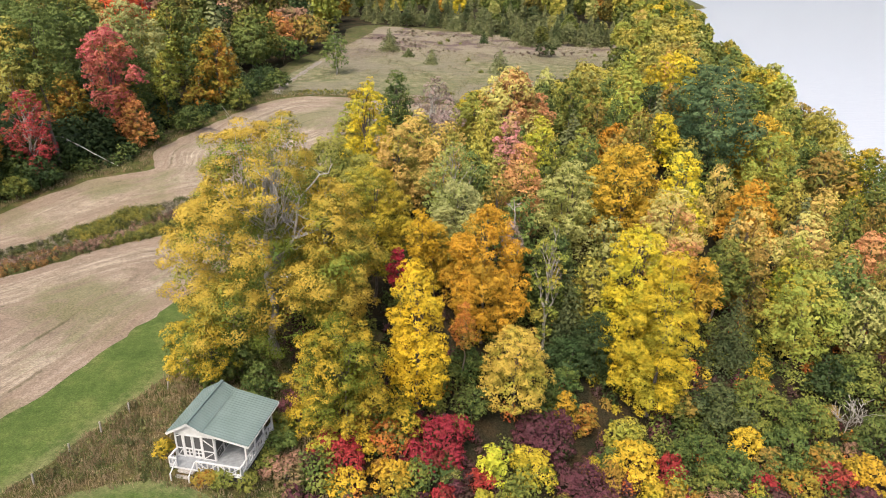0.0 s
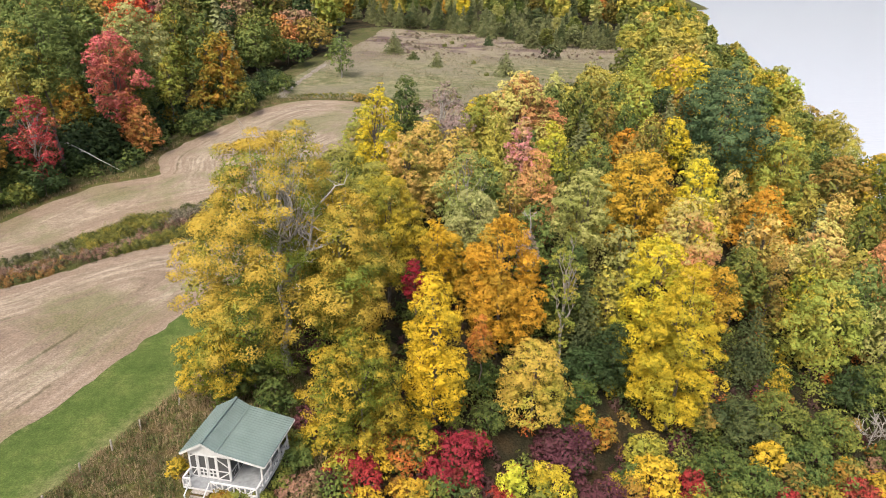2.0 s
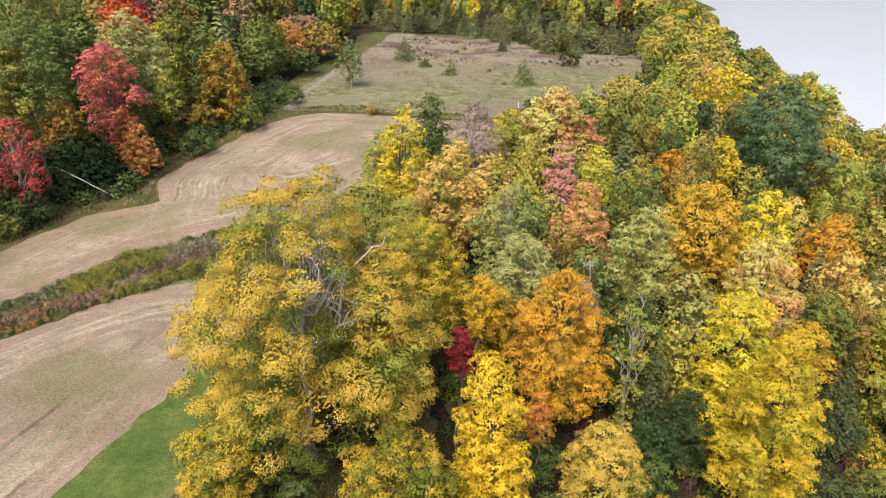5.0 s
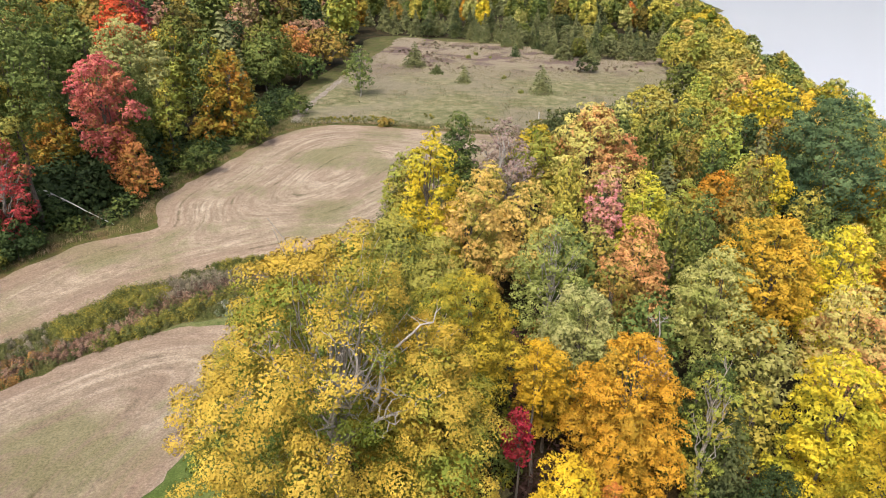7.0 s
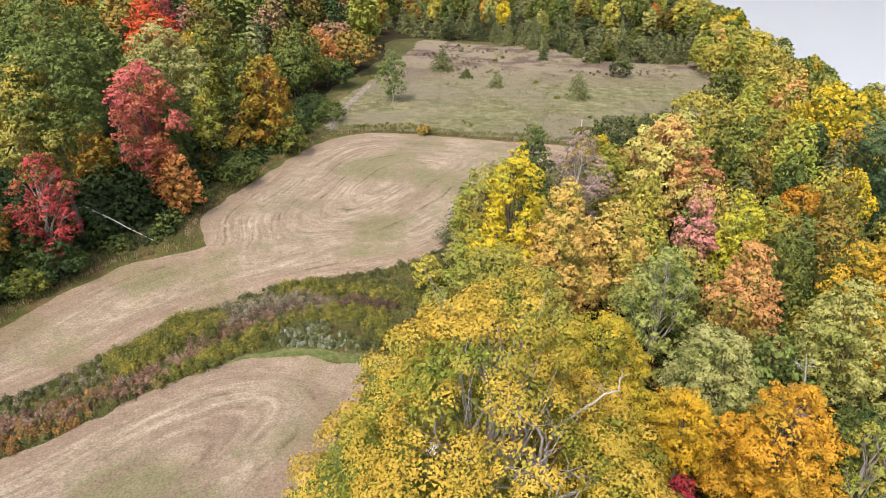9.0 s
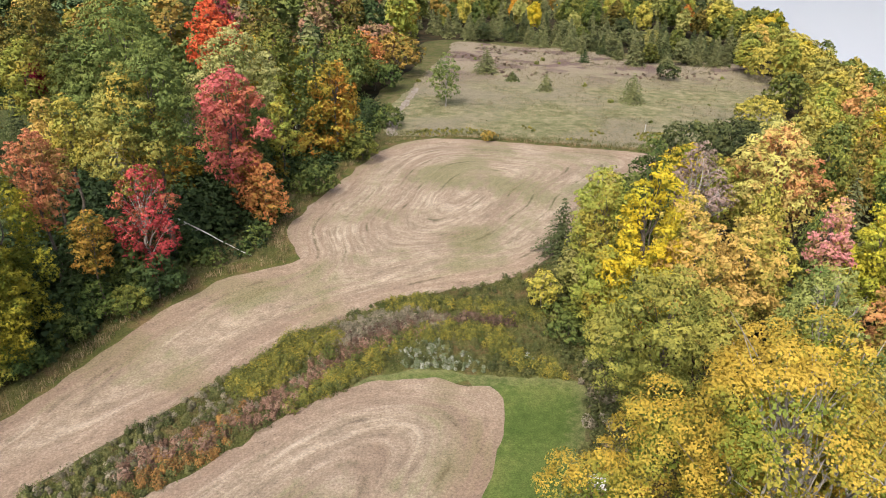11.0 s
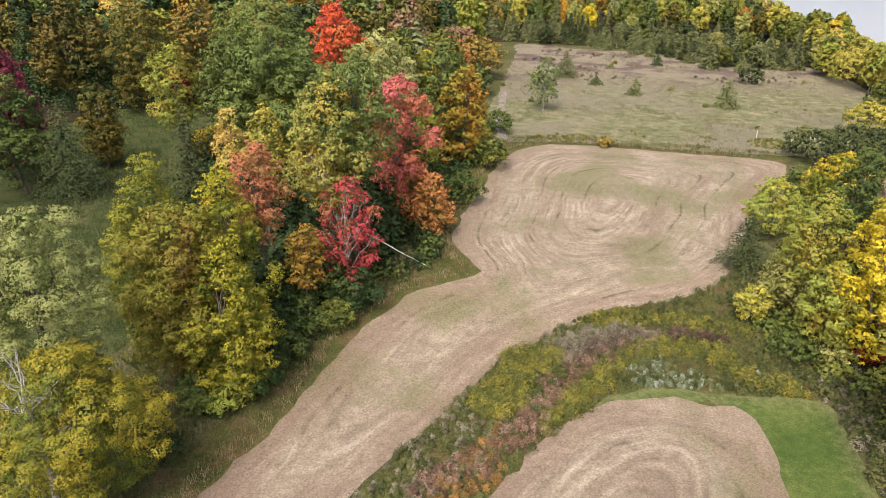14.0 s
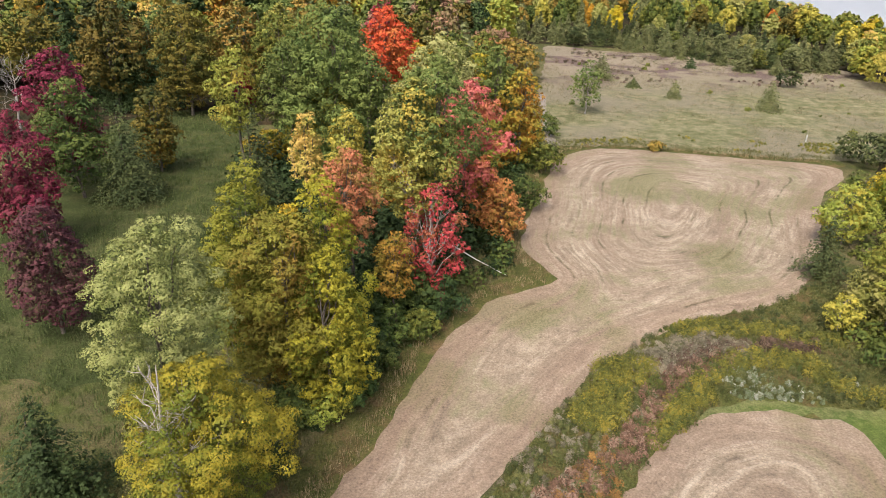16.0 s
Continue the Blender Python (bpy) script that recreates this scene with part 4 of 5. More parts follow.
grow("shrub", "green", -65.9, 89.8, 4.0, 1.9)
grow("shrub", "darkgreen", -71.3, 73.3, 2.0, 1.7)
grow("shrub", "green", -63.8, 95.0, 3.9, 2.4)
grow("shrub", "olivegold", -75.7, 102.7, 8.9, 2.5)
grow("shrub", "darkgreen", -58.4, 103.8, 4.0, 2.6)
grow("shrub", "green", -46.5, 124.2, 4.0, 2.8)
grow("shrub", "olivegreen", -41.5, 139.8, 5.0, 2.8)
grow("shrub", "darkgreen", -60.8, 99.6, 2.9, 2.1)
grow("shrub", "green", -75.8, 88.1, 1.6, 1.6)
grow("shrub", "green", -38.3, 162.0, 4.0, 2.8)
grow("dense", "yellow", 20.2, 61.0, 17.4, 3.6)
grow("dense", "yellow", 21.2, 55.0, 17.0, 3.7, 78)
grow("round", "goldorange", 23.2, 79.7, 17.1, 4.7)
grow("oval", "crimson", -3.5, 54.8, 11.1, 0.9)
grow("oval", "gold", -1.6, 59.7, 12.9, 1.3)
grow("sparse", "limegreen", 11.2, 61.0, 14.6, 1.7)
grow("bare", "grey", 7.6, 64.8, 14.0, 1.1)
grow("round", "scarlet", -67.9, 151.2, 23.6, 4.0)
grow("oval", "magentared", -70.0, 164.2, 23.8, 2.1)
grow("round", "cream", -59.6, 133.0, 21.9, 5.8)
grow("round", "leafgreen", -74.7, 129.1, 25.5, 7.3)
grow("round", "leafgreen", -79.6, 127.4, 21.7, 3.7)
grow("round", "leafgreen", -68.5, 126.3, 20.6, 2.6)
grow("round", "limegreen", -87.0, 126.7, 20.3, 3.5)
grow("oval", "crimson", -86.0, 127.4, 17.5, 1.0)
grow("cone", "darkolive", -81.4, 113.5, 16.7, 4.4)
grow("oval", "peach", -73.5, 105.7, 17.5, 1.8)
grow("oval", "oliveyellow", -68.7, 101.7, 19.3, 1.9)
grow("high", "coral", -67.3, 92.4, 19.2, 2.7)
grow("high", "olivecream", -61.9, 100.6, 21.8, 4.2)
grow("bare", "grey", -67.3, 131.8, 11.9, 2.5)
grow("high", "redsalmon", -55.6, 115.1, 19.8, 4.6, 29)
grow("oval", "orangered", -53.4, 114.4, 10.5, 2.2)
grow("oval", "orangered", -51.0, 112.5, 8.0, 2.3)
grow("sparse", "magentared", -59.7, 96.6, 14.0, 3.2)
grow("high", "dullorange", -63.2, 91.5, 11.3, 1.9)
grow("dense", "greenyellow", -75.2, 86.6, 18.6, 4.2)
grow("dense", "maplegold", -69.0, 86.6, 18.0, 3.8)
grow("dense", "oliverusset", -71.8, 82.4, 17.8, 4.6)
grow("dense", "maplegold", -67.6, 80.9, 14.2, 3.2)
grow("oval", "limegreen", -52.2, 129.1, 12.9, 2.1)
grow("sparse", "leafgreen", -27.3, 179.8, 10.8, 3.0)
grow("dense", "leafgreen", -50.0, 143.3, 19.2, 3.2)
grow("round", "olivegreen", -57.0, 148.5, 20.2, 3.7)
grow("dense", "goldbrown", -46.3, 141.9, 16.6, 4.0)
grow("bare", "grey", -61.8, 99.4, 16.6, 2.2)
grow("oval", "leafgreen", -54.8, 120.0, 12.0, 2.4)
grow("shrub", "darkgreen", -58.6, 94.6, 5.0, 2.3)
grow("shrub", "green", -61.2, 94.4, 6.0, 2.2)
grow("shrub", "green", -63.6, 90.6, 4.6, 1.8)
grow("shrub", "olivegreen", -60.6, 91.6, 3.2, 1.8)
grow("shrub", "darkgreen", -66.2, 87.4, 5.0, 2.2)
grow("shrub", "green", -64.6, 86.2, 3.4, 1.8)
grow("shrub", "green", -58.4, 97.0, 3.0, 1.6)
grow("shrub", "darkgreen", -66.6, 90.6, 8.0, 2.2)
grow("shrub", "darkgreen", -64.2, 95.6, 8.0, 2.4)
grow("shrub", "darkolive", -62.0, 97.5, 8.5, 2.4)
grow("shrub", "limegreen", -68.0, 79.6, 3.0, 1.8)
grow("shrub", "green", -66.2, 81.6, 3.4, 1.8)
grow("shrub", "green", -70.4, 79.2, 3.6, 1.8)


# ---- the woods behind, from a few shared shapes ----
m_shore, nt, b = mat("shore_gravel", 0.9, 0.15)
nt.links.new(ramp(nt, grain(nt, 0.5, 5.0), [(0.3, (.22, .20, .19)), (0.7, (.36, .34, .33))]), b.inputs["Base Color"])
SHORE_TRACK = smooth_ring([(131, 318), (146, 367), (166, 430), (190, 505), (195, 503), (171, 429), (150, 366), (135, 317)])
sheet("shore_track", steps(126, 200, 2.0), steps(312, 510, 2.0), m_shore, 0.35, SHORE_TRACK, 0.6, "grey gravel track along the shore")
for i in range(26):
    PLANTED.append((132 + 2.4 * i, 315 + 7.5 * i, 8.0))

SHAPES = {}


def shape(form, k, size):
    key = (form, k, size)
    if key not in SHAPES:
        seed = 900 + 17 * k + int(size * 100)
        if form == "cone":
            SHAPES[key] = (conifer_mesh(10.0, 2.6, size, LEAF["darkolive"], seed), trunk_mesh(10, 2.6, [], [], seed, BARK, form))
        else:
            me, cen, rad = crown_mesh(form, 15.0, 4.6, size, LEAF["green"], seed, 0.30)
            SHAPES[key] = (me, trunk_mesh(15, 4.6, cen[:6], rad[:6], seed, BARK, form))
    return SHAPES[key]


def mesh_arrays(me):
    v = np.empty(len(me.vertices) * 3, np.float32)
    me.vertices.foreach_get("co", v)
    n = np.empty_like(v)
    if "custom_normal" in me.attributes:
        me.attributes["custom_normal"].data.foreach_get("vector", n)
    else:
        me.vertices.foreach_get("normal", n)
    tone_shift = np.zeros(len(v) // 9, np.float32)
    if "tone_shift" in me.attributes:
        me.attributes["tone_shift"].data.foreach_get("value", tone_shift)
    return v.reshape(-1, 3), n.reshape(-1, 3)[::3], tone_shift


def stand(ring, gap, tall, colours, cones=0.0, seed=1, limit=400, things=0, name="far_woodland", group="trees of the far wood"):
    """Fills a wood with trees about gap metres apart: the nearest as things, the others as one mesh of woodland."""
    rng = random.Random(seed)
    lo, hi = ring.min(0), ring.max(0)
    tries = [(rng.uniform(lo[0], hi[0]), rng.uniform(lo[1], hi[1])) for _ in range(limit * 14)]
    inside = ring_distance(ring, [p[0] for p in tries], [p[1] for p in tries]) < -1
    spots = []
    for (x, y), ok in zip(tries, inside):
        if not ok or len(spots) >= limit:
            continue
        if any((x - a) ** 2 + (y - b2) ** 2 < (gap * 0.5 + min(c0, 8) * 0.66) ** 2 for a, b2, c0 in PLANTED):
            continue
        PLANTED.append((x, y, gap * 0.55))
        spots.append((min(math.hypot(x - px, y - py) for px, py in ((0, 5), (-59, 34))), x, y))
    spots.sort()
    rest = {}
    for i, (d, x, y) in enumerate(spots):
        size = 0.30 if d < 110 else 0.42 if d < 180 else 0.6 if d < 260 else 0.85
        h = rng.uniform(*tall) * (0.62 if x > 92 and y > 250 else 1.0)
        cone = rng.random() < cones
        form = "cone" if cone else rng.choice(("round", "round", "oval"))
        crown, trunk = shape(form, rng.randrange(3), min(size, 0.5) if cone else size)
        colour = rng.choice(("darkolive", "pine", "pine", "pine")) if cone else rng.choice(colours)
        s = h / (10.0 if cone else 15.0)
        wide = rng.uniform(0.85, 1.15) * (gap / 6.0 if not cone else 1.25) * max(s, 0.7)
        turn = rng.uniform(0, 360)
        if i < things:
            ob = empty("conifer_tree" if cone else "deciduous_tree", x, y, None, turn)
            ob.scale = (wide, wide, s)
            c0 = child("crown", crown, ob)
            c0.material_slots[0].link = "OBJECT"
            c0.material_slots[0].material = LEAF[colour]
            child("trunk", trunk, ob)
            words = PALETTE[colour][4]
            tagged(ob, f"conical evergreen with {words} needles" if cone else f"autumn tree with {words} leaves among others", "tree", group)
        else:
            m = np.array(pose(x, y, land1(x, y), 0, 0, turn) @ Matrix.Diagonal((wide, wide, s, 1)))
            v, n, tn = mesh_arrays(crown)
            rest.setdefault(colour, []).append((v @ m[:3, :3].T + m[:3, 3], unit(n @ np.linalg.inv(m[:3, :3])), tn))
    if rest:
        names = sorted(rest)
        me = leaf_mesh(name, np.concatenate([v for k in names for v, n, tn in rest[k]]), LEAF[names[0]], np.concatenate([n for k in names for v, n, tn in rest[k]]), np.concatenate([tn for k in names for v, n, tn in rest[k]]))
        for k in names[1:]:
            me.materials.append(LEAF[k])
        me.polygons.foreach_set("material_index", np.concatenate([np.full(sum(len(v) for v, n, tn in rest[k]) // 3, i, np.int32) for i, k in enumerate(names)]))
        tagged(new(name, me), "dense autumn woodland in greens, golds and reds", "woodland", "", "stuff")


WOOD_LEFT = smooth_ring([(-52, 140), (-48, 165), (-48, 190), (-40, 232), (-36, 280), (-60, 330), (-230, 330), (-240, 190), (-128, 172), (-112, 176), (-96, 178), (-84, 168), (-64, 164), (-58, 148)])
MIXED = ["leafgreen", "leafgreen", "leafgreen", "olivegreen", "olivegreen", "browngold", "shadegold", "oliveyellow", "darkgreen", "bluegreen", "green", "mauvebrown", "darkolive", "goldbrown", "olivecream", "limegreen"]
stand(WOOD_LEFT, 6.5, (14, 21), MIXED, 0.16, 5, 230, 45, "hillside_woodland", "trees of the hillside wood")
WOOD_GROVE = smooth_ring([(-61, 96), (-56, 110), (-54, 130), (-60, 150), (-80, 150), (-90, 140), (-84, 118), (-79, 104), (-74, 86), (-66, 86)])
PINES = smooth_ring([(-26, 278), (-14, 270), (-6, 274), (2, 260), (9, 262), (14, 246), (20, 248), (26, 232), (36, 224), (44, 232), (56, 230), (66, 258), (40, 290), (-20, 300), (-34, 290)])
stand(PINES, 5.0, (3.0, 9.5), ["darkolive", "olivegreen", "pine", "greycream"], 0.85, 11, 190, 80, "pine_woodland", "pines behind the meadow")
BACK = smooth_ring([(-80, 300), (-20, 302), (50, 290), (80, 300), (100, 370), (40, 385), (-90, 380)])
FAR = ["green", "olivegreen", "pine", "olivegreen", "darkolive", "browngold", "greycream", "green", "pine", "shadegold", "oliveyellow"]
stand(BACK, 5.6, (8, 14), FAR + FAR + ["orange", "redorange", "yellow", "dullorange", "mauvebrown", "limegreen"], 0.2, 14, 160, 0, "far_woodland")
SHORE = smooth_ring([(40, 150), (46, 190), (58, 240), (72, 300), (112, 430), (150, 560), (205, 560), (160, 430), (132, 300), (112, 230), (96, 180), (84, 140), (66, 128)])
stand(SHORE, 6.0, (9, 14), ["limegreen", "olivegreen", "olivecream", "oliveyellow", "limegreen", "leafgreen", "olivecream", "greycream", "peach", "oliveyellow", "olivegreen", "olivegold"], 0.0, 17, 195, 20, "shore_woodland", "trees along the river")
BLUFF = smooth_ring([(4, 66), (2, 90), (14, 118), (34, 142), (70, 140), (84, 128), (66, 80), (56, 56), (40, 52), (24, 60), (14, 58)])
stand(BLUFF, 5.0, (9, 13), ["olivegreen", "oliveyellow", "green", "olivegold", "greycream", "browngold", "limegreen", "oliveyellow", "peach", "olivecream", "leafgreen"], 0.06, 21, 110, 70, "bluff_woodland", "trees of the wood on the bluff")


# thicket of low shrubs below the trees on the bluff
THICKET = smooth_ring([(-11, 40), (-10, 49), (0, 50), (10, 47), (22, 47), (36, 56), (42, 52), (34, 38), (18, 34), (0, 34)])
THICKET_COLOURS = ["maroon"] * 4 + ["red"] * 2 + ["goldorange", "olivegold", "olivegold", "olivegreen", "olivegreen", "limegreen", "green", "green", "browngold", "dullorange", "mauvebrown", "greycream", "limeyellow"]
pick = random.Random(61)
bushes = 0
while bushes < 85:
    x, y = pick.uniform(-12, 42), pick.uniform(34, 56)
    if ring_distance(THICKET, [x], [y])[0] > 0 or any((x - a) ** 2 + (y - b2) ** 2 < (min(c0, 2.0) * 0.55 + 0.55) ** 2 for a, b2, c0 in PLANTED):
        continue
    h = pick.uniform(1.1, 2.8)
    grow("shrub", pick.choice(THICKET_COLOURS), x, y, h, h * pick.uniform(0.42, 0.62))
    bushes += 1


def scatter(ring, count, seed, keep=None):
    """Random places inside an outline."""
    rng = np.random.default_rng(seed)
    lo, hi = ring.min(0), ring.max(0)
    n = int(count * (3.2 if keep is None else 60))
    x, y = rng.uniform(lo[0], hi[0], n), rng.uniform(lo[1], hi[1], n)
    ok = ring_distance(ring, x, y) < 0
    if keep is not None:
        ok &= keep(x, y)
    return x[ok][:count], y[ok][:count], rng


def herbs(name, ring, count, height, spread, material, seed, label, keep=None, sprays=7, lean=0.5, leaf=1.0, stalk=1.0):
    """Tufts of blades and leaf sprays over a patch of ground, as one mesh."""
    x, y, rng = scatter(ring, count, seed, keep)
    n = len(x)
    base = np.stack([x, y, land(x, y)], 1)
    hh = height * rng.uniform(0.55, 1.25, n)
    tone = rng.uniform(-0.1, 0.28, n)
    i = np.repeat(np.arange(n), sprays)
    m = len(i)
    t = rng.uniform(0.25, 1.0, m)
    p = base[i] + np.stack([rng.normal(size=m) * spread, rng.normal(size=m) * spread, t * hh[i]], 1)
    nrm = unit(np.stack([rng.normal(size=m) * lean, rng.normal(size=m) * lean, np.full(m, 0.8)], 1))
    v = leaf_blades(p, nrm, leaf * hh[i] * rng.uniform(0.16, 0.3, m), rng)
    # upright stalks
    k = rng.uniform(0, 6.28, m)
    w = 0.045 * hh[i] * stalk
    foot = base[i] + np.stack([rng.normal(size=m) * spread * 0.7, rng.normal(size=m) * spread * 0.7, np.zeros(m)], 1)
    d = np.stack([np.cos(k) * w, np.sin(k) * w, np.zeros(m)], 1)
    tip = foot + np.stack([rng.normal(size=m) * 0.18 * hh[i], rng.normal(size=m) * 0.18 * hh[i], hh[i] * rng.uniform(0.7, 1.15, m)], 1)
    q = np.stack([foot - d, foot + d, tip], 1).reshape(-1, 3)
    return tagged(new(name, leaf_mesh(name, np.concatenate([v, q]), material, None, np.concatenate([tone[i], tone[i]]))), label, name.replace("_", " "), "", "stuff")


def undergrowth(name, ring, count, tall, material, seed, label, size=0.2, keep=None):
    """Low leafy bushes past counting."""
    x, y, rng = scatter(ring, count, seed, keep)
    vs, ns, ts = [], [], []
    for a, b2 in zip(x, y):
        tone = rng.uniform(-0.2, 0.28)
        h = rng.uniform(*tall)
        r = h * rng.uniform(0.45, 0.75)
        n = int(70 * max(r, 0.6) ** 1.6 * (0.34 / size) ** 1.55) + 14
        d = unit(rng.normal(size=(n, 3)))
        d[:, 2] = np.abs(d[:, 2])
        p = d * np.array([r, r, h]) * rng.uniform(0.55, 1.05, (n, 1)) * (1 + 0.25 * np.sin(d[:, :1] * 5 + a) * np.cos(d[:, 1:2] * 4 + b2))
        p = p + np.array([a, b2, land1(a, b2)])
        nr = unit(d * 0.6 + np.array([0, 0, 0.5]) + rng.normal(size=(n, 3)) * 0.4)
        vs.append(leaf_blades(p, nr, size * rng.uniform(0.6, 1.3, n), rng))
        ns.append(unit(d * 0.7 + nr * 0.3))
        ts.append(np.full(n, tone))
    return tagged(new(name, leaf_mesh(name, np.concatenate(vs), material, np.concatenate(ns), np.concatenate(ts))), label, "undergrowth", "", "stuff")


# ---- undergrowth and herbs ----
m_track, nt, b = mat("grey_dirt", 0.9, 0.1)
nt.links.new(ramp(nt, grain(nt, 0.8, 5.0), [(0.3, (.17, .145, .12)), (0.7, (.30, .27, .24))]), b.inputs["Base Color"])
sheet("meadow_track", steps(-44, -28, 0.8), steps(150, 200, 1.0), m_track, 0.10, smooth_ring([(-38.6, 156), (-38.5, 168), (-36.8, 182), (-35, 196), (-33.6, 196), (-35.4, 182), (-36.9, 168), (-36.6, 156)]), 0.6, "worn pale track along the meadow")
SCRUB = smooth_ring([(-24, 206), (-20, 262), (0, 254), (16, 246), (32, 228), (50, 234), (48, 216), (34, 198), (10, 206)])
undergrowth("red_scrub", SCRUB, 130, (0.25, 0.7), LEAF["redscrub"], 22, "low reddish-brown scrub in the meadow", 0.5, lambda x, y: np.array([noise.noise((a * 0.05, b2 * 0.09, 4.0)) > 0.22 for a, b2 in zip(x, y)]))
undergrowth("meadow_scrub", MEADOW, 22, (0.3, 1.5), LEAF["olivegreen"], 23, "low olive bushes dotted over the meadow", 0.5)
BLUFF_LOW = smooth_ring([(-9, 34), (-9, 46), (-16, 54), (-17, 68), (-10, 82), (4, 84), (20, 70), (40, 90), (62, 90), (60, 60), (48, 38), (20, 34)])
undergrowth("green_undergrowth", BLUFF_LOW, 200, (1.0, 3.0), LEAF["green"], 3, "dense green bushes under the trees", 0.24)
undergrowth("bushy_undergrowth", BLUFF_LOW, 170, (1.0, 3.4), LEAF["olivegreen"], 4, "olive-green bushes under the trees", 0.22)
undergrowth("thicket_undergrowth", THICKET, 150, (0.6, 1.5), LEAF["maroon"], 52, "low maroon-leaved thicket below the trees")
undergrowth("maroon_undergrowth", BLUFF_LOW, 240, (0.8, 2.0), LEAF["maroon"], 5, "maroon-leaved low bushes under the trees")
undergrowth("golden_undergrowth", BLUFF_LOW, 110, (0.8, 2.4), LEAF["olivegold"], 6, "gold and olive bushes under the trees")
undergrowth("russet_undergrowth", BLUFF_LOW, 120, (0.7, 1.8), LEAF["redorange"], 7, "russet low bushes under the trees")
WOOD_EDGE = smooth_ring([(-66, 80), (-62, 92), (-57, 99), (-51, 104), (-50, 114), (-48, 124), (-44, 138), (-41, 152), (-40, 170), (-45, 185), (-50, 160), (-54, 135), (-60, 112), (-72, 96), (-72, 80)])
undergrowth("grove_undergrowth", WOOD_GROVE, 280, (2.0, 7.0), LEAF["darkgreen"], 8, "dark green saplings and bushes under the wood", 0.5)
undergrowth("edge_undergrowth", WOOD_EDGE, 260, (0.8, 3.0), LEAF["green"], 9, "green bushes along the wood's edge", 0.36)
undergrowth("edge_dark_undergrowth", WOOD_EDGE, 170, (0.8, 3.4), LEAF["darkgreen"], 10, "dark green bushes along the wood's edge", 0.36)
DITCH_END = smooth_ring([(-17, 98), (-10, 104), (-3, 118), (4, 130), (8, 138), (12, 132), (2, 108), (-6, 84), (-13, 84)])
undergrowth("corner_undergrowth", DITCH_END, 170, (0.7, 2.4), LEAF["olivegreen"], 12, "olive bushes at the corner of the hay field", 0.36)

m_goldenrod = plant_material("goldenrod", [(0.15, (.06, .08, .022)), (0.5, (.14, .14, .03)), (0.85, (.29, .235, .04))])
m_asters = plant_material("white_asters", [(0.2, (.10, .13, .06)), (0.5, (.19, .215, .14)), (0.85, (.40, .41, .38))])
m_umber = plant_material("umber_weeds", [(0.2, (.06, .04, .03)), (0.5, (.11, .07, .05)), (0.8, (.19, .13, .10))])
m_brown = plant_material("brown_weeds", [(0.2, (.09, .055, .035)), (0.5, (.19, .11, .075)), (0.8, (.31, .21, .16))])
m_seed = plant_material("grey_mauve_weeds", [(0.2, (.10, .095, .055)), (0.5, (.175, .148, .105)), (0.8, (.29, .262, .195))])
m_rust = plant_material("rust_weeds", [(0.2, (.10, .07, .03)), (0.5, (.22, .12, .04)), (0.8, (.34, .19, .06))])
m_greenweed = plant_material("green_weeds", [(0.2, (.05, .06, .022)), (0.5, (.09, .102, .034)), (0.8, (.155, .148, .055))])
m_tan = plant_material("tan_grass", [(0.2, (.15, .115, .055)), (0.5, (.25, .185, .105)), (0.8, (.36, .285, .175))])
m_meadow_grass = plant_material("meadow_grass", [(0.2, (.095, .095, .04)), (0.5, (.165, .15, .075)), (0.8, (.27, .225, .13))], 0.75, 0.12)
m_clearing = plant_material("clearing_grass", [(0.2, (.05, .08, .022)), (0.5, (.085, .115, .036)), (0.8, (.14, .148, .055))], 0.75, 0.2)
m_verge = plant_material("verge_grass", [(0.2, (.06, .075, .024)), (0.5, (.10, .105, .038)), (0.8, (.165, .145, .068))], 0.75, 0.25)
m_wildgrass = plant_material("wild_grass", [(0.2, (.05, .062, .024)), (0.5, (.09, .098, .038)), (0.8, (.17, .15, .075))])


def patchy(scale, low, high, shift):
    def keep(x, y):
        v = np.array([noise.noise((a * scale + shift, b2 * scale, shift)) for a, b2 in zip(x, y)])
        return (v > low) & (v < high)
    return keep


def across(lo, hi, x0=-90.0, x1=90.0, wob=0.12):
    """Part of the weedy strip by its way across, 0 at the upper field and 1 at the lower."""
    def keep(x, y):
        d1, d2 = np.maximum(ring_distance(HAY_UPPER, x, y), 0.01), np.maximum(ring_distance(HAY_LOWER, x, y), 0.01)
        w = np.array([noise.noise((a * 0.22, b2 * 0.22, 2.0)) + 0.5 * noise.noise((a * 0.8, b2 * 0.8, 5.0)) for a, b2 in zip(x, y)])
        t = d1 / (d1 + d2) + wob * 2 * w
        return (t > lo) & (t < hi) & (x > x0) & (x < x1)
    return keep


def strip(keep=None):
    """Inside the weedy strip but off the mown hay."""
    def ok(x, y):
        good = (ring_distance(HAY_LOWER, x, y) > -0.1) & (ring_distance(HAY_UPPER, x, y) > -0.2) & (ring_distance(LAWN, x, y) > 0.1)
        return good & keep(x, y) if keep is not None else good
    return ok


def band(points, width):
    """Within a ragged band along a line."""
    pts = np.array(points, float)

    def keep(x, y):
        best = np.full(x.shape, 1e9)
        for (ax, ay), (bx, by) in zip(pts, pts[1:]):
            dx, dy = bx - ax, by - ay
            t = np.clip(((x - ax) * dx + (y - ay) * dy) / (dx * dx + dy * dy), 0, 1)
            best = np.minimum(best, np.hypot(x - ax - t * dx, y - ay - t * dy))
        w = np.array([noise.noise((a * 0.5, b2 * 0.5, 2.0)) + 0.5 * noise.noise((a * 1.5, b2 * 1.5, 5.0)) for a, b2 in zip(x, y)])
        return best < width * (1 + 0.8 * w)
    return keep


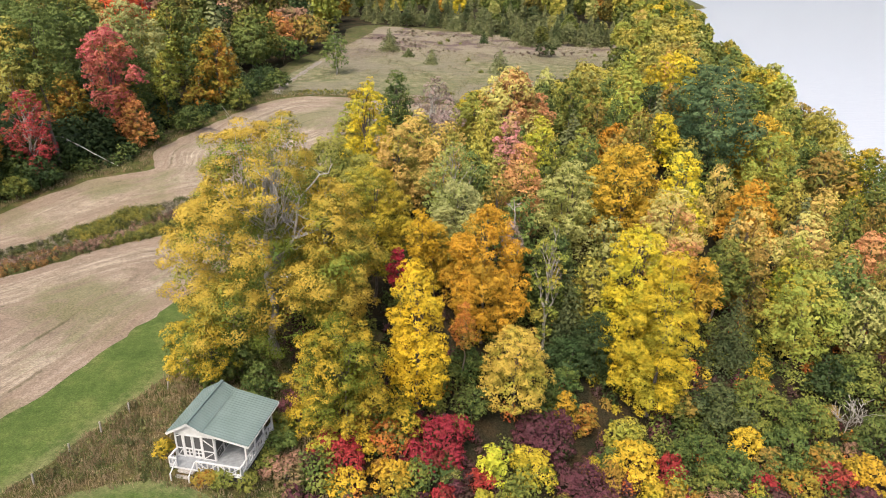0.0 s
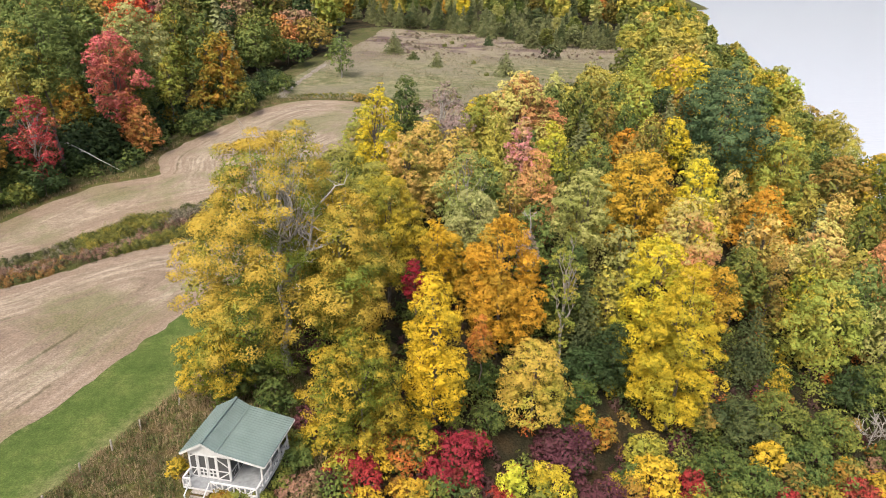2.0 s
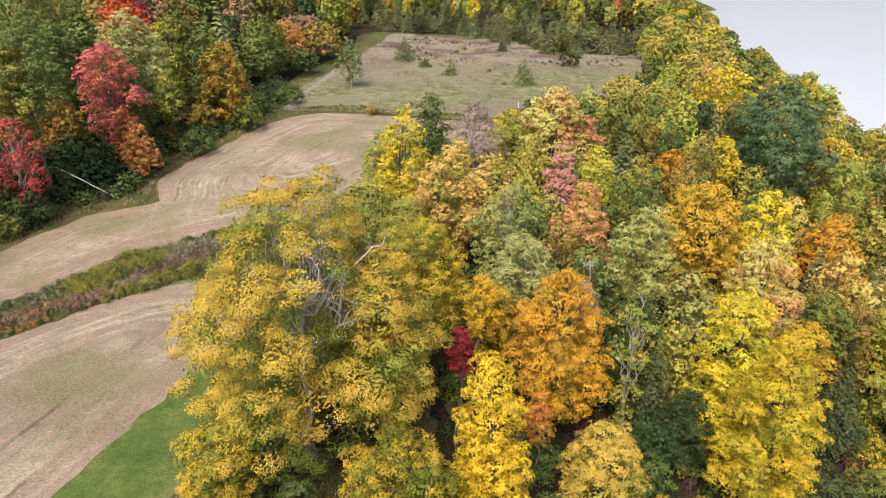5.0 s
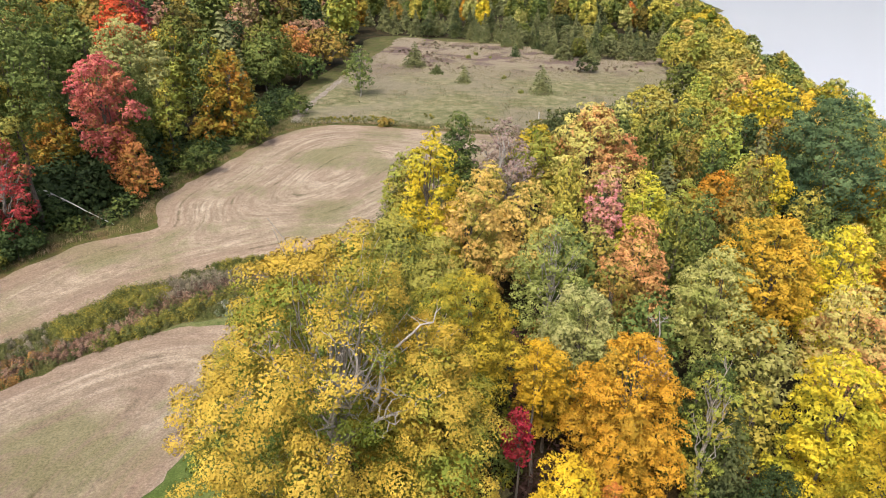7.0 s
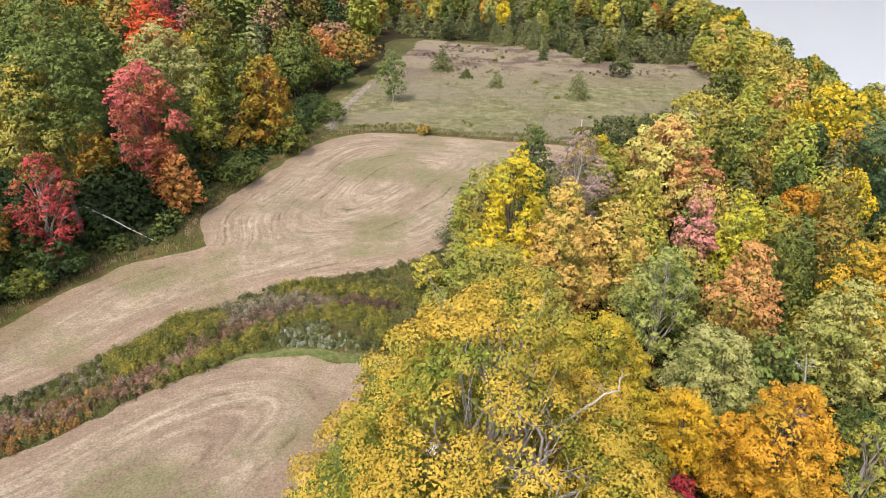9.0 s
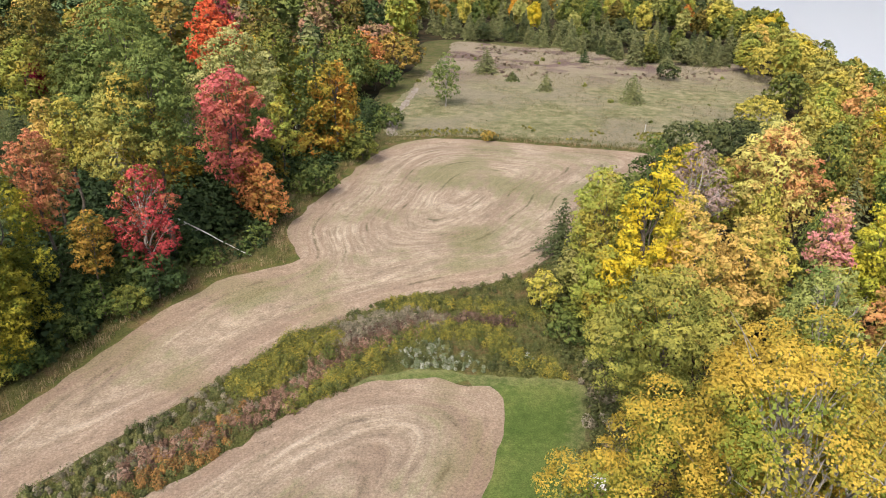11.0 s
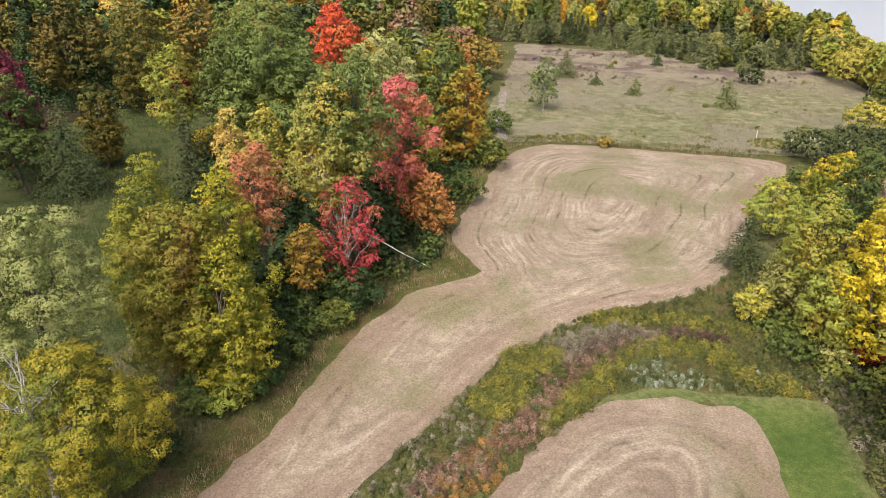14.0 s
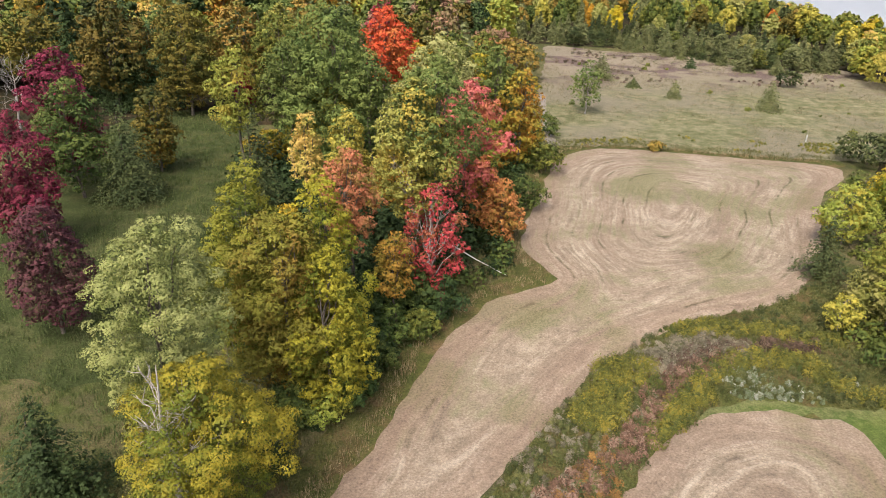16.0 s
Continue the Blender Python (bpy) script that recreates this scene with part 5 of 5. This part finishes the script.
GOLD_BLOCK = [(-45.0, 80.6), (-44.1, 82.4), (-42.0, 85.8), (-40.4, 87.0)]
GOLD_ARC = [(-40.6, 77.4), (-39.7, 78.5), (-37.2, 82.1), (-34.3, 85.5), (-30.8, 88.7), (-26.7, 89.6), (-23.0, 88.4), (-21.5, 85.0), (-18.1, 83.2)]
GOLD_UPPER = [(-34.5, 93.5), (-29.3, 94.3), (-24.6, 94.0), (-21.4, 92.3), (-18.4, 92.4)]
GREY_BAND = [(-39.5, 87.7), (-37.5, 89.2), (-34.5, 90.7), (-31.6, 91.2), (-29.4, 90.6)]
DARK_BAND = [(-37.0, 87.8), (-34.0, 89.7), (-29.8, 91.2), (-25.2, 91.3), (-21.1, 91.2)]
ASTER_BAND = [(-31.9, 87.2), (-30.7, 85.8), (-28.9, 84.4), (-26.6, 82.8)]
ASTER_END = [(-19.9, 85.0), (-18.4, 83.3), (-16.1, 81.8)]
DITCH = [(-51.6, 69.3), (-48.6, 72.0), (-45.3, 74.4), (-43.3, 76.2), (-41.3, 79.7), (-39.7, 82.9), (-37.2, 85.5), (-33.8, 87.2), (-31.0, 89.3)]
herbs("green_weeds", FLOWERS, 4600, 0.5, 0.25, m_greenweed, 31, "green weeds between the hay fields", strip(), 6)
undergrowth("leafy_weeds", FLOWERS, 620, (0.3, 0.9), m_greenweed, 35, "leafy green weeds between the hay fields", 0.14, strip(patchy(0.2, -0.35, 2, 3)))
undergrowth("goldenrod", FLOWERS, 287, (0.7, 1.4), m_goldenrod, 32, "yellowing goldenrod in a dense clump", 0.14, strip(band(GOLD_BLOCK, 2.0)))
undergrowth("goldenrod_arc", FLOWERS, 375, (0.6, 1.15), m_goldenrod, 36, "yellowing goldenrod in a curved band", 0.14, strip(band(GOLD_ARC, 1.1)))
undergrowth("goldenrod_edge", FLOWERS, 162, (0.5, 1.0), m_goldenrod, 40, "yellowing goldenrod beside the upper hay field", 0.14, strip(band(GOLD_UPPER, 1.2)))
undergrowth("brown_weeds", FLOWERS, 330, (0.4, 0.9), m_brown, 33, "red-brown seeding weeds along the ditch", 0.12, strip(band(DITCH, 1.3)))
undergrowth("dark_weeds", FLOWERS, 170, (0.5, 1.0), m_umber, 50, "dark umber-brown weeds along the ditch", 0.12, strip(band(DARK_BAND, 0.9)))
undergrowth("seeding_weeds", FLOWERS, 260, (0.5, 1.0), m_seed, 37, "grey-mauve seeding weeds", 0.12, strip(band(GREY_BAND, 1.5)))
undergrowth("white_asters", FLOWERS, 300, (0.15, 0.45), m_asters, 34, "white asters in a band", 0.10, strip(band(ASTER_BAND, 2.3)))
undergrowth("white_asters", FLOWERS, 60, (0.3, 0.6), m_asters, 51, "white asters near the end of the lawn", 0.1, strip(band(ASTER_END, 0.7)))
undergrowth("aster_tufts", FLOWERS, 300, (0.3, 0.7), m_seed, 38, "pale seeding weeds scattered through the strip", 0.1, strip(across(0.0, 0.7, -66, -36)))
undergrowth("rust_weeds", FLOWERS, 150, (0.4, 0.9), m_rust, 39, "rust-orange weeds in patches", 0.12, strip(across(0.6, 0.98, -66, -45)))
CABIN_ROUGH = smooth_ring([(-29, 30), (-27, 38), (-24.5, 44.5), (-21.5, 54), (-18, 68), (-15.5, 74), (-13, 70), (-15, 56), (-12, 48), (-8, 46), (-6, 36), (-10, 30)])


def off_yard(x, y):
    return ring_distance(YARD0, x, y) > -0.3


YARD0 = smooth_ring([(-27, 30), (-25.5, 33.5), (-22, 35.6), (-18, 35.8), (-14.5, 34.6), (-14, 30)])


def off_cabin(x, y):
    a = radians(-11)
    du, dv = (x + 18.56) * math.cos(a) + (y - 37.11) * math.sin(a), -(x + 18.56) * math.sin(a) + (y - 37.11) * math.cos(a)
    return ~((du > -0.3) & (du < 5.8) & (dv > -0.9) & (dv < 6.0)) & off_yard(x, y)


sheet("cabin_rough", steps(-30, -5, 0.8), steps(28, 76, 0.8), m_weeds, 0.02, CABIN_ROUGH, 0.5, "rough dry grass beside the cabin")
herbs("tan_grass", CABIN_ROUGH, 3600, 0.5, 0.22, m_tan, 41, "tall dry grass beside the cabin", off_cabin, 9, 0.9, 0.5, 1.2)
sheet("front_grass", steps(-30, -12, 0.7), steps(28, 38, 0.7), m_lawn, 0.04, YARD0, 0.8, "short green grass in front of the cabin")
herbs("cabin_weeds", CABIN_ROUGH, 1000, 0.6, 0.18, m_greenweed, 42, "green weeds beside the cabin", lambda x, y: off_cabin(x, y) & patchy(0.2, 0.0, 2, 5)(x, y))
EDGE_GRASS = smooth_ring([(-72, 62), (-66, 72), (-62.5, 82), (-59.5, 91), (-54, 98.6), (-49, 101.2), (-46.4, 103), (-48.5, 110), (-47.8, 118), (-44.6, 130), (-40, 145), (-34, 153), (-24, 154.5), (6, 148), (9, 152), (-24, 158),
                          (-37, 158), (-42, 148), (-48, 128), (-53, 108), (-60, 101), (-66, 92), (-74, 84), (-84, 66)])
herbs("edge_grass", EDGE_GRASS, 9000, 0.55, 0.35, m_verge, 43, "rough tall grass along the field's edge", None, 6, 0.8, 0.6, 1.2)
herbs("edge_dry_grass", EDGE_GRASS, 700, 0.6, 0.3, m_tan, 46, "dry tan grass along the field's edge", lambda x, y: ring_distance(HAY_UPPER, x, y) < 2.0, 6, 0.8, 0.5, 1.2)
LEFT_FIELD = smooth_ring([(-74, 62), (-70, 84), (-80, 92), (-84, 112), (-88, 134), (-94, 150), (-100, 170), (-116, 172), (-108, 150), (-104, 124), (-116, 104), (-110, 70), (-90, 56)])
herbs("left_grass", LEFT_FIELD, 6500, 0.6, 0.35, m_clearing, 44, "rough green grass in the clearing", None, 6, 0.8, 0.5, 1.3)
herbs("meadow_grass", MEADOW, 4200, 0.6, 0.5, m_meadow_grass, 45, "dry meadow grass", patchy(0.08, -0.15, 2, 7), 4, 0.5, 1.2)
MEADOW_FRONT = smooth_ring([(-36, 156), (-34, 166), (-14, 165), (10, 160), (34, 166), (30, 158), (12, 153), (-6, 154), (-22, 157)])
undergrowth("meadow_goldenrod", MEADOW_FRONT, 260, (0.25, 0.5), m_goldenrod, 47, "yellowing goldenrod along the meadow's edge", 0.2, patchy(0.1, 0.0, 2, 11))
LAWN_EDGE = smooth_ring([(-15.8, 82), (-15.9, 78), (-18.6, 67), (-20.4, 58), (-17, 58), (-14, 66), (-11, 78), (-10, 86), (-13, 86)])
undergrowth("lawn_edge_weeds", LAWN_EDGE, 150, (0.5, 1.3), m_greenweed, 48, "tall green weeds between lawn and wood", 0.2)
undergrowth("lawn_edge_seeds", LAWN_EDGE, 60, (0.5, 1.1), m_seed, 49, "grey seeding weeds between lawn and wood", 0.16)


# ---- cabin ----
def part(name, bm, material, parent, label=""):
    me = bpy.data.meshes.new(name)
    bm.to_mesh(me)
    bm.free()
    me.materials.append(material)
    ob = new(name, me)
    ob.parent = parent
    return tagged(ob, label)


def box(bm, x0, y0, z0, x1, y1, z1):
    v = [bm.verts.new(p) for p in ((x0, y0, z0), (x1, y0, z0), (x1, y1, z0), (x0, y1, z0), (x0, y0, z1), (x1, y0, z1), (x1, y1, z1), (x0, y1, z1))]
    for f in ((0, 3, 2, 1), (4, 5, 6, 7), (0, 1, 5, 4), (1, 2, 6, 5), (2, 3, 7, 6), (3, 0, 4, 7)):
        bm.faces.new([v[i] for i in f])
    return bm


def bar(bm, a, b2, w, d):
    """A square timber from a to b2, w wide and d deep."""
    a, b2 = Vector(a), Vector(b2)
    z = (b2 - a).normalized()
    x = z.cross(Vector((0, 1, 0)) if abs(z.y) < 0.9 else Vector((1, 0, 0))).normalized()
    y = z.cross(x)
    q = [(-w / 2, -d / 2), (w / 2, -d / 2), (w / 2, d / 2), (-w / 2, d / 2)]
    v = [bm.verts.new(p + x * s + y * t) for p in (a, b2) for s, t in q]
    for f in ((3, 2, 1, 0), (4, 5, 6, 7), (0, 1, 5, 4), (1, 2, 6, 5), (2, 3, 7, 6), (3, 0, 4, 7)):
        bm.faces.new([v[i] for i in f])
    return bm


def one(fn, *args):
    return fn(bmesh.new(), *args)


m_white, nt, b = mat("white_painted_wood", 0.6, 0.3)
g = grain(nt, 3.0, 5.0)
nt.links.new(ramp(nt, g, [(0.3, (.50, .50, .49)), (0.6, (.60, .60, .60))]), b.inputs["Base Color"])
bump(nt, b, grain(nt, 30.0, 3.0), 0.2, 0.01)
m_deck, nt, b = mat("grey_painted_boards", 0.75, 0.2)
nt.links.new(ramp(nt, grain(nt, 2.5, 6.0), [(0.3, (.19, .20, .21)), (0.7, (.29, .305, .315))]), b.inputs["Base Color"])
m_roof, nt, b = mat("green_ribbed_metal", 0.38, 0.5)
g = grain(nt, 0.9, 5.0)
nt.links.new(ramp(nt, g, [(0.3, (.12, .165, .155)), (0.7, (.155, .205, .195))]), b.inputs["Base Color"])
m_screen, nt, b = mat("dark_insect_screen", 0.5, 0.3)
nt.links.new(ramp(nt, grain(nt, 40.0, 2.0), [(0.3, (.05, .05, .05)), (0.7, (.09, .09, .09))]), b.inputs["Base Color"])
m_grey_wood, nt, b = mat("weathered_wood", 0.9, 0.1)
nt.links.new(ramp(nt, grain(nt, 6.0, 5.0), [(0.3, (.20, .18, .155)), (0.7, (.40, .37, .33))]), b.inputs["Base Color"])
m_skirt, nt, b = mat("dark_underside", 0.9, 0.1)
nt.links.new(ramp(nt, grain(nt, 4.0, 5.0), [(0.3, (.03, .03, .03)), (0.7, (.07, .065, .06))]), b.inputs["Base Color"])

DK = 0.45          # deck height
cabin = tagged(empty("cabin", -18.56, 37.11, 0.0, -11.0), "small white screened cabin with a green metal roof", "cabin")
W, D = 5.45, 5.35
deck = part("deck", one(box, 0, 0, DK - 0.2, W, D, DK - 0.03), m_white, cabin, "white deck frame")
n_boards = 36
for i in range(n_boards):
    y0 = D * i / n_boards
    part("deck_board", one(box, 0.01, y0 + 0.006, DK - 0.028, W - 0.01, y0 + D / n_boards - 0.006, DK), m_deck, deck)
for u in (0.15, 2.7, 5.3):
    for v in (0.15, 2.7, 5.2):
        part("pier", one(box, u - 0.1, v - 0.1, land1(-18.56 + u, 37.11 + v) - 1.2, u + 0.1, v + 0.1, DK - 0.205), m_skirt, cabin)
part("skirting", one(box, 5.34, 0.16, -1.6, 5.38, 5.3, DK - 0.205), m_skirt, cabin, "dark boarding below the deck")
part("skirting", one(box, 2.2, 0.10, -1.6, 5.33, 0.14, DK - 0.205), m_skirt, cabin, "dark boarding below the deck")

# screened room
R0, R1, F0, F1, TOP = 0.05, 3.05, 1.05, 5.3, 2.5
room = part("room_frame", one(box, R0, F0, TOP - 0.14, R1, F0 + 0.1, TOP), m_white, cabin)


def screen_wall(a, b2, posts, axis):
    """White studs with rails, slanting braces and dark screens between; axis: along the front (x) or a side (y)."""
    fixed = a[1] if axis == "x" else a[0]

    def p(s, z, out=0.0):
        return (s, fixed + out, z) if axis == "x" else (fixed + out, s, z)
    for s in posts:
        part("stud", one(bar, p(s, DK), p(s, TOP), 0.10, 0.10), m_white, room)
    for s0, s1 in zip(posts, posts[1:]):
        for z in (DK + 0.05, DK + 0.75, TOP - 0.05):
            part("rail", one(bar, p(s0 + 0.05, z), p(s1 - 0.05, z), 0.08, 0.07), m_white, room)
        part("screen", one(bar, p((s0 + s1) / 2, DK + 0.05), p((s0 + s1) / 2, TOP - 0.05), *((s1 - s0 - 0.1, 0.012) if axis == "x" else (0.012, s1 - s0 - 0.1))), m_screen, room, "dark insect screen")
        part("brace", one(bar, p(s0 + 0.06, DK + 1.75, -0.02), p(s1 - 0.06, TOP - 0.1, -0.02) if s0 < 1 else p(s1 - 0.06, DK + 1.2, -0.02), 0.06, 0.05), m_white, room)
        part("brace", one(bar, p(s0 + 0.06, DK + 0.1, -0.02), p(s1 - 0.06, DK + 0.7, -0.02), 0.06, 0.05), m_white, room)


screen_wall((R0, F0), (R1, F0), (0.1, 0.62), "x")
screen_wall((R0, F0), (R1, F0), (2.12, 3.0), "x")
screen_wall((R1, F0), (R1, F1), (1.1, 2.15, 3.2, 4.25, 5.25), "y")
screen_wall((R0, F0), (R0, F1), (1.1, 2.15, 3.2, 4.25, 5.25), "y")
part("back_wall", one(box, R0, F1, DK, R1, F1 + 0.08, TOP), m_white, cabin)
for s0 in (0.68, 1.39):
    door = part("screen_door", one(box, s0, F0 - 0.03, DK + 0.02, s0 + 0.09, F0 + 0.03, DK + 1.98), m_white, cabin, "white double screen door")
    part("door_stile", one(box, s0 + 0.58, F0 - 0.03, DK + 0.02, s0 + 0.67, F0 + 0.03, DK + 1.98), m_white, door)
    for z0, z1 in ((0.02, 0.16), (0.72, 0.82), (1.88, 1.98)):
        part("door_rail", one(box, s0 + 0.092, F0 - 0.028, DK + z0, s0 + 0.578, F0 + 0.028, DK + z1), m_white, door)
    part("door_bar", one(box, s0 + 0.30, F0 - 0.025, DK + 0.165, s0 + 0.37, F0 + 0.025, DK + 0.715), m_white, door)
    part("door_bar", one(box, s0 + 0.095, F0 - 0.02, DK + 0.42, s0 + 0.575, F0 + 0.02, DK + 0.48), m_white, door)
    part("door_screen", one(box, s0 + 0.095, F0 + 0.03, DK + 0.1, s0 + 0.575, F0 + 0.036, DK + 1.9), m_screen, door, "dark insect screen")
part("lintel", one(box, 0.67, F0 - 0.04, DK + 2.0, 2.07, F0 + 0.04, TOP - 0.145), m_white, cabin)

# roof: a gable over the room, running out flatter over the porch
EL, RD, BR, ER = (-0.42, 2.62), (1.30, 3.70), (2.35, 3.12), (5.78, 2.50)
V0, V1 = 0.72, 5.95


def slab(name, a, c0):
    bm = bmesh.new()
    (u0, z0), (u1, z1) = a, c0
    n = (Vector((u1 - u0, 0, z1 - z0))).normalized()
    up = Vector((-n.z, 0, n.x))
    if up.z < 0:
        up = -up
    prof = []
    m = int((V1 - V0) / 0.23)
    for i in range(m):
        v = V0 + (V1 - V0) * i / m
        w = (V1 - V0) / m
        prof += [(v, 0.0), (v + w * 0.74, 0.0), (v + w * 0.81, 0.03), (v + w * 0.93, 0.03)]
    prof.append((V1, 0.0))
    rows = []
    for u, z in ((u0, z0), (u1, z1)):
        rows.append([bm.verts.new(Vector((u, v, z)) + up * e) for v, e in prof])
    for k in range(len(prof) - 1):
        bm.faces.new((rows[0][k], rows[1][k], rows[1][k + 1], rows[0][k + 1]))
    low = [[bm.verts.new(Vector((u, v, z)) - up * 0.05) for v in (V0, V1)] for u, z in ((u0, z0), (u1, z1))]
    bm.faces.new((low[0][0], low[0][1], low[1][1], low[1][0]))
    bm.normal_update()
    return part(name, bm, m_roof, cabin, "green ribbed metal sheet")


slab("roof_sheet", EL, RD)
slab("roof_sheet", RD, BR)
slab("roof_sheet", BR, ER)
part("ridge_cap", one(bar, (RD[0], V0 - 0.01, RD[1] + 0.035), (RD[0], V1 + 0.01, RD[1] + 0.035), 0.05, 0.22), m_roof, cabin)
part("flashing", one(bar, (BR[0], V0 - 0.01, BR[1] + 0.03), (BR[0], V1 + 0.01, BR[1] + 0.03), 0.03, 0.14), m_roof, cabin)
for v in (V0 + 0.03, V1 - 0.03):
    for a, c0 in ((EL, RD), (RD, BR), (BR, ER)):
        part("barge_board", one(bar, (a[0], v, a[1] - 0.12), (c0[0], v, c0[1] - 0.12), 0.17, 0.04), m_white, cabin)
part("fascia", one(bar, (ER[0] - 0.03, V0 + 0.05, ER[1] - 0.12), (ER[0] - 0.03, V1 - 0.05, ER[1] - 0.12), 0.04, 0.15), m_white, cabin)
part("fascia", one(bar, (EL[0] + 0.03, V0 + 0.05, EL[1] - 0.12), (EL[0] + 0.03, V1 - 0.05, EL[1] - 0.12), 0.04, 0.15), m_white, cabin)
for v in (F0, F1):
    bm = bmesh.new()
    tri = [(R0 - 0.3, TOP + 0.003), (R1, TOP + 0.003), (R1, 2.86), (BR[0], BR[1] - 0.14), (RD[0], RD[1] - 0.16), (R0 - 0.3, 2.56)]
    fr = [bm.verts.new((u, v - 0.02, z)) for u, z in tri]
    bk = [bm.verts.new((u, v + 0.03, z)) for u, z in tri]
    bm.faces.new(fr)
    bm.faces.new(bk[::-1])
    for i in range(len(tri)):
        j = (i + 1) % len(tri)
        bm.faces.new((fr[j], fr[i], bk[i], bk[j]))
    part("gable", bm, m_white, cabin)
part("porch_beam", one(bar, (R1 + 0.06, F0 + 0.02, 2.72), (W - 0.02, F0 + 0.02, 2.36), 0.14, 0.08), m_white, cabin)
part("porch_beam", one(bar, (W - 0.08, F0 + 0.06, 2.38), (W - 0.08, F1, 2.38), 0.08, 0.14), m_white, cabin)
for v in (F0 + 0.02, 2.45, 3.85, 5.25):
    part("porch_post", one(bar, (W - 0.08, v, DK), (W - 0.08, v, 2.36), 0.11, 0.11), m_white, cabin)


def railing(a, b2, panels):
    """A white deck railing with slanting bars in a zigzag."""
    a, b2 = Vector((*a, DK)), Vector((*b2, DK))
    rail = part("railing", one(bar, a + Vector((0, 0, 0.66)), b2 + Vector((0, 0, 0.66)), 0.07, 0.12), m_white, cabin)
    part("bottom_rail", one(bar, a + Vector((0, 0, 0.06)), b2 + Vector((0, 0, 0.06)), 0.07, 0.09), m_white, rail)
    for i in range(panels):
        p, q = a.lerp(b2, i / panels), a.lerp(b2, (i + 1) / panels)
        part("rail_post", one(bar, p, p + Vector((0, 0, 0.70)), 0.09, 0.09), m_white, rail)
        lo, hi = Vector((0, 0, 0.10)), Vector((0, 0, 0.62))
        s, e = (lo, hi) if i % 2 else (hi, lo)
        part("slant_bar", one(bar, p.lerp(q, 0.1) + s, p.lerp(q, 0.9) + e, 0.05, 0.06), m_white, rail)
        part("mid_bar", one(bar, p.lerp(q, 0.5) + lo, p.lerp(q, 0.5) + hi, 0.05, 0.05), m_white, rail)
    part("rail_post", one(bar, b2, b2 + Vector((0, 0, 0.70)), 0.09, 0.09), m_white, rail)


railing((0.04, 0.05), (0.55, 0.05), 1)
railing((2.1, 0.05), (W - 0.05, 0.05), 4)
railing((W - 0.045, 0.15), (W - 0.045, D - 0.1), 6)
railing((0.045, 0.15), (0.045, F0 - 0.12), 1)
stairs = part("stairs", one(box, 0.72, -0.32, 0.22, 1.98, -0.02, 0.28), m_grey_wood, cabin, "weathered wooden steps")
part("tread", one(box, 0.72, -0.66, 0.02, 1.98, -0.36, 0.08), m_grey_wood, stairs)
for u in (0.66, 2.04):
    part("handrail", one(bar, (u, -0.02, DK + 0.66), (u, -0.95, 0.62), 0.06, 0.08), m_white, stairs)
    part("newel", one(bar, (u, -0.95, -0.2), (u, -0.95, 0.64), 0.08, 0.08), m_white, stairs)

# ---- fence posts, log, marker ----


def fence_post(x, y, lean):
    ob = empty("fence_post", x, y)
    part("post", one(bar, (0, 0, -0.3), (lean, 0.02, 1.0), 0.10, 0.10), m_grey_wood, ob)
    return tagged(ob, "weathered wooden fence post in tall grass", "fence post", "fence along the lawn")


for x, y, lean in ((-27.2, 35.4, 0.05), (-26.3, 38.5, 0.04), (-25.2, 41.0, 0.0), (-24.1, 43.4, 0.03), (-22.4, 46.7, 0.22)):
    fence_post(x, y, lean)
log = empty("fallen_log", -51.0, 103.4)
v_, f_ = [], []
p_, r_ = branch(random.Random(3), Vector((0, 0, 0.15)), Vector((-8.2, 0.3, 4.6)), 0.04, 0.10, 7, 0.015)
tube(v_, f_, p_, r_, 7)
child("trunk", mesh_from("trunk", v_, f_, BARK_WHITE), log)
for k in range(7):
    v_, f_ = [], []
    e_ = p_[5 + k % 3] + Vector((0.4 - 0.5 * k, 0.7 * (k - 3), 0.9 - 0.35 * k))
    q_, s_ = branch(random.Random(k), p_[5 + k % 3], e_, 0.04, 0.014, 4, 0.1)
    tube(v_, f_, q_, s_, 4)
    child("branch", mesh_from("branch", v_, f_, BARK_WHITE), log)
tagged(log, "bleached fallen tree trunk leaning out of the wood", "log")


def pallet(x, y, tilt, turn):
    """A weathered white pallet leaning in the weeds."""
    ob = empty("pallet", x, y, None, turn)
    rot = Matrix.Rotation(radians(tilt), 4, "X")
    for k in range(3):
        bm = one(box, -0.6, -0.02 + k * 0.5, 0.05, 0.6, 0.08 + k * 0.5, 0.15)
        bmesh.ops.transform(bm, matrix=rot, verts=bm.verts)
        part("runner", bm, m_white, ob)
    for k in range(7):
        bm = one(box, -0.6 + k * 0.18, -0.03, 0.152, -0.48 + k * 0.18, 1.1, 0.175)
        bmesh.ops.transform(bm, matrix=rot, verts=bm.verts)
        part("slat", bm, m_white, ob)
    return tagged(ob, "white slatted pallet lying in tall weeds", "pallet", "pallets by the wood")


pallet(-17.3, 67.9, 22, -30)
pallet(-15.8, 66.8, 10, 25)
marker = empty("marker_post", 12.0, 161.0)
part("post", one(bar, (0, 0, -0.2), (0, 0, 1.5), 0.14, 0.14), m_white, marker)
tagged(marker, "short white marker post at the field's edge", "post")
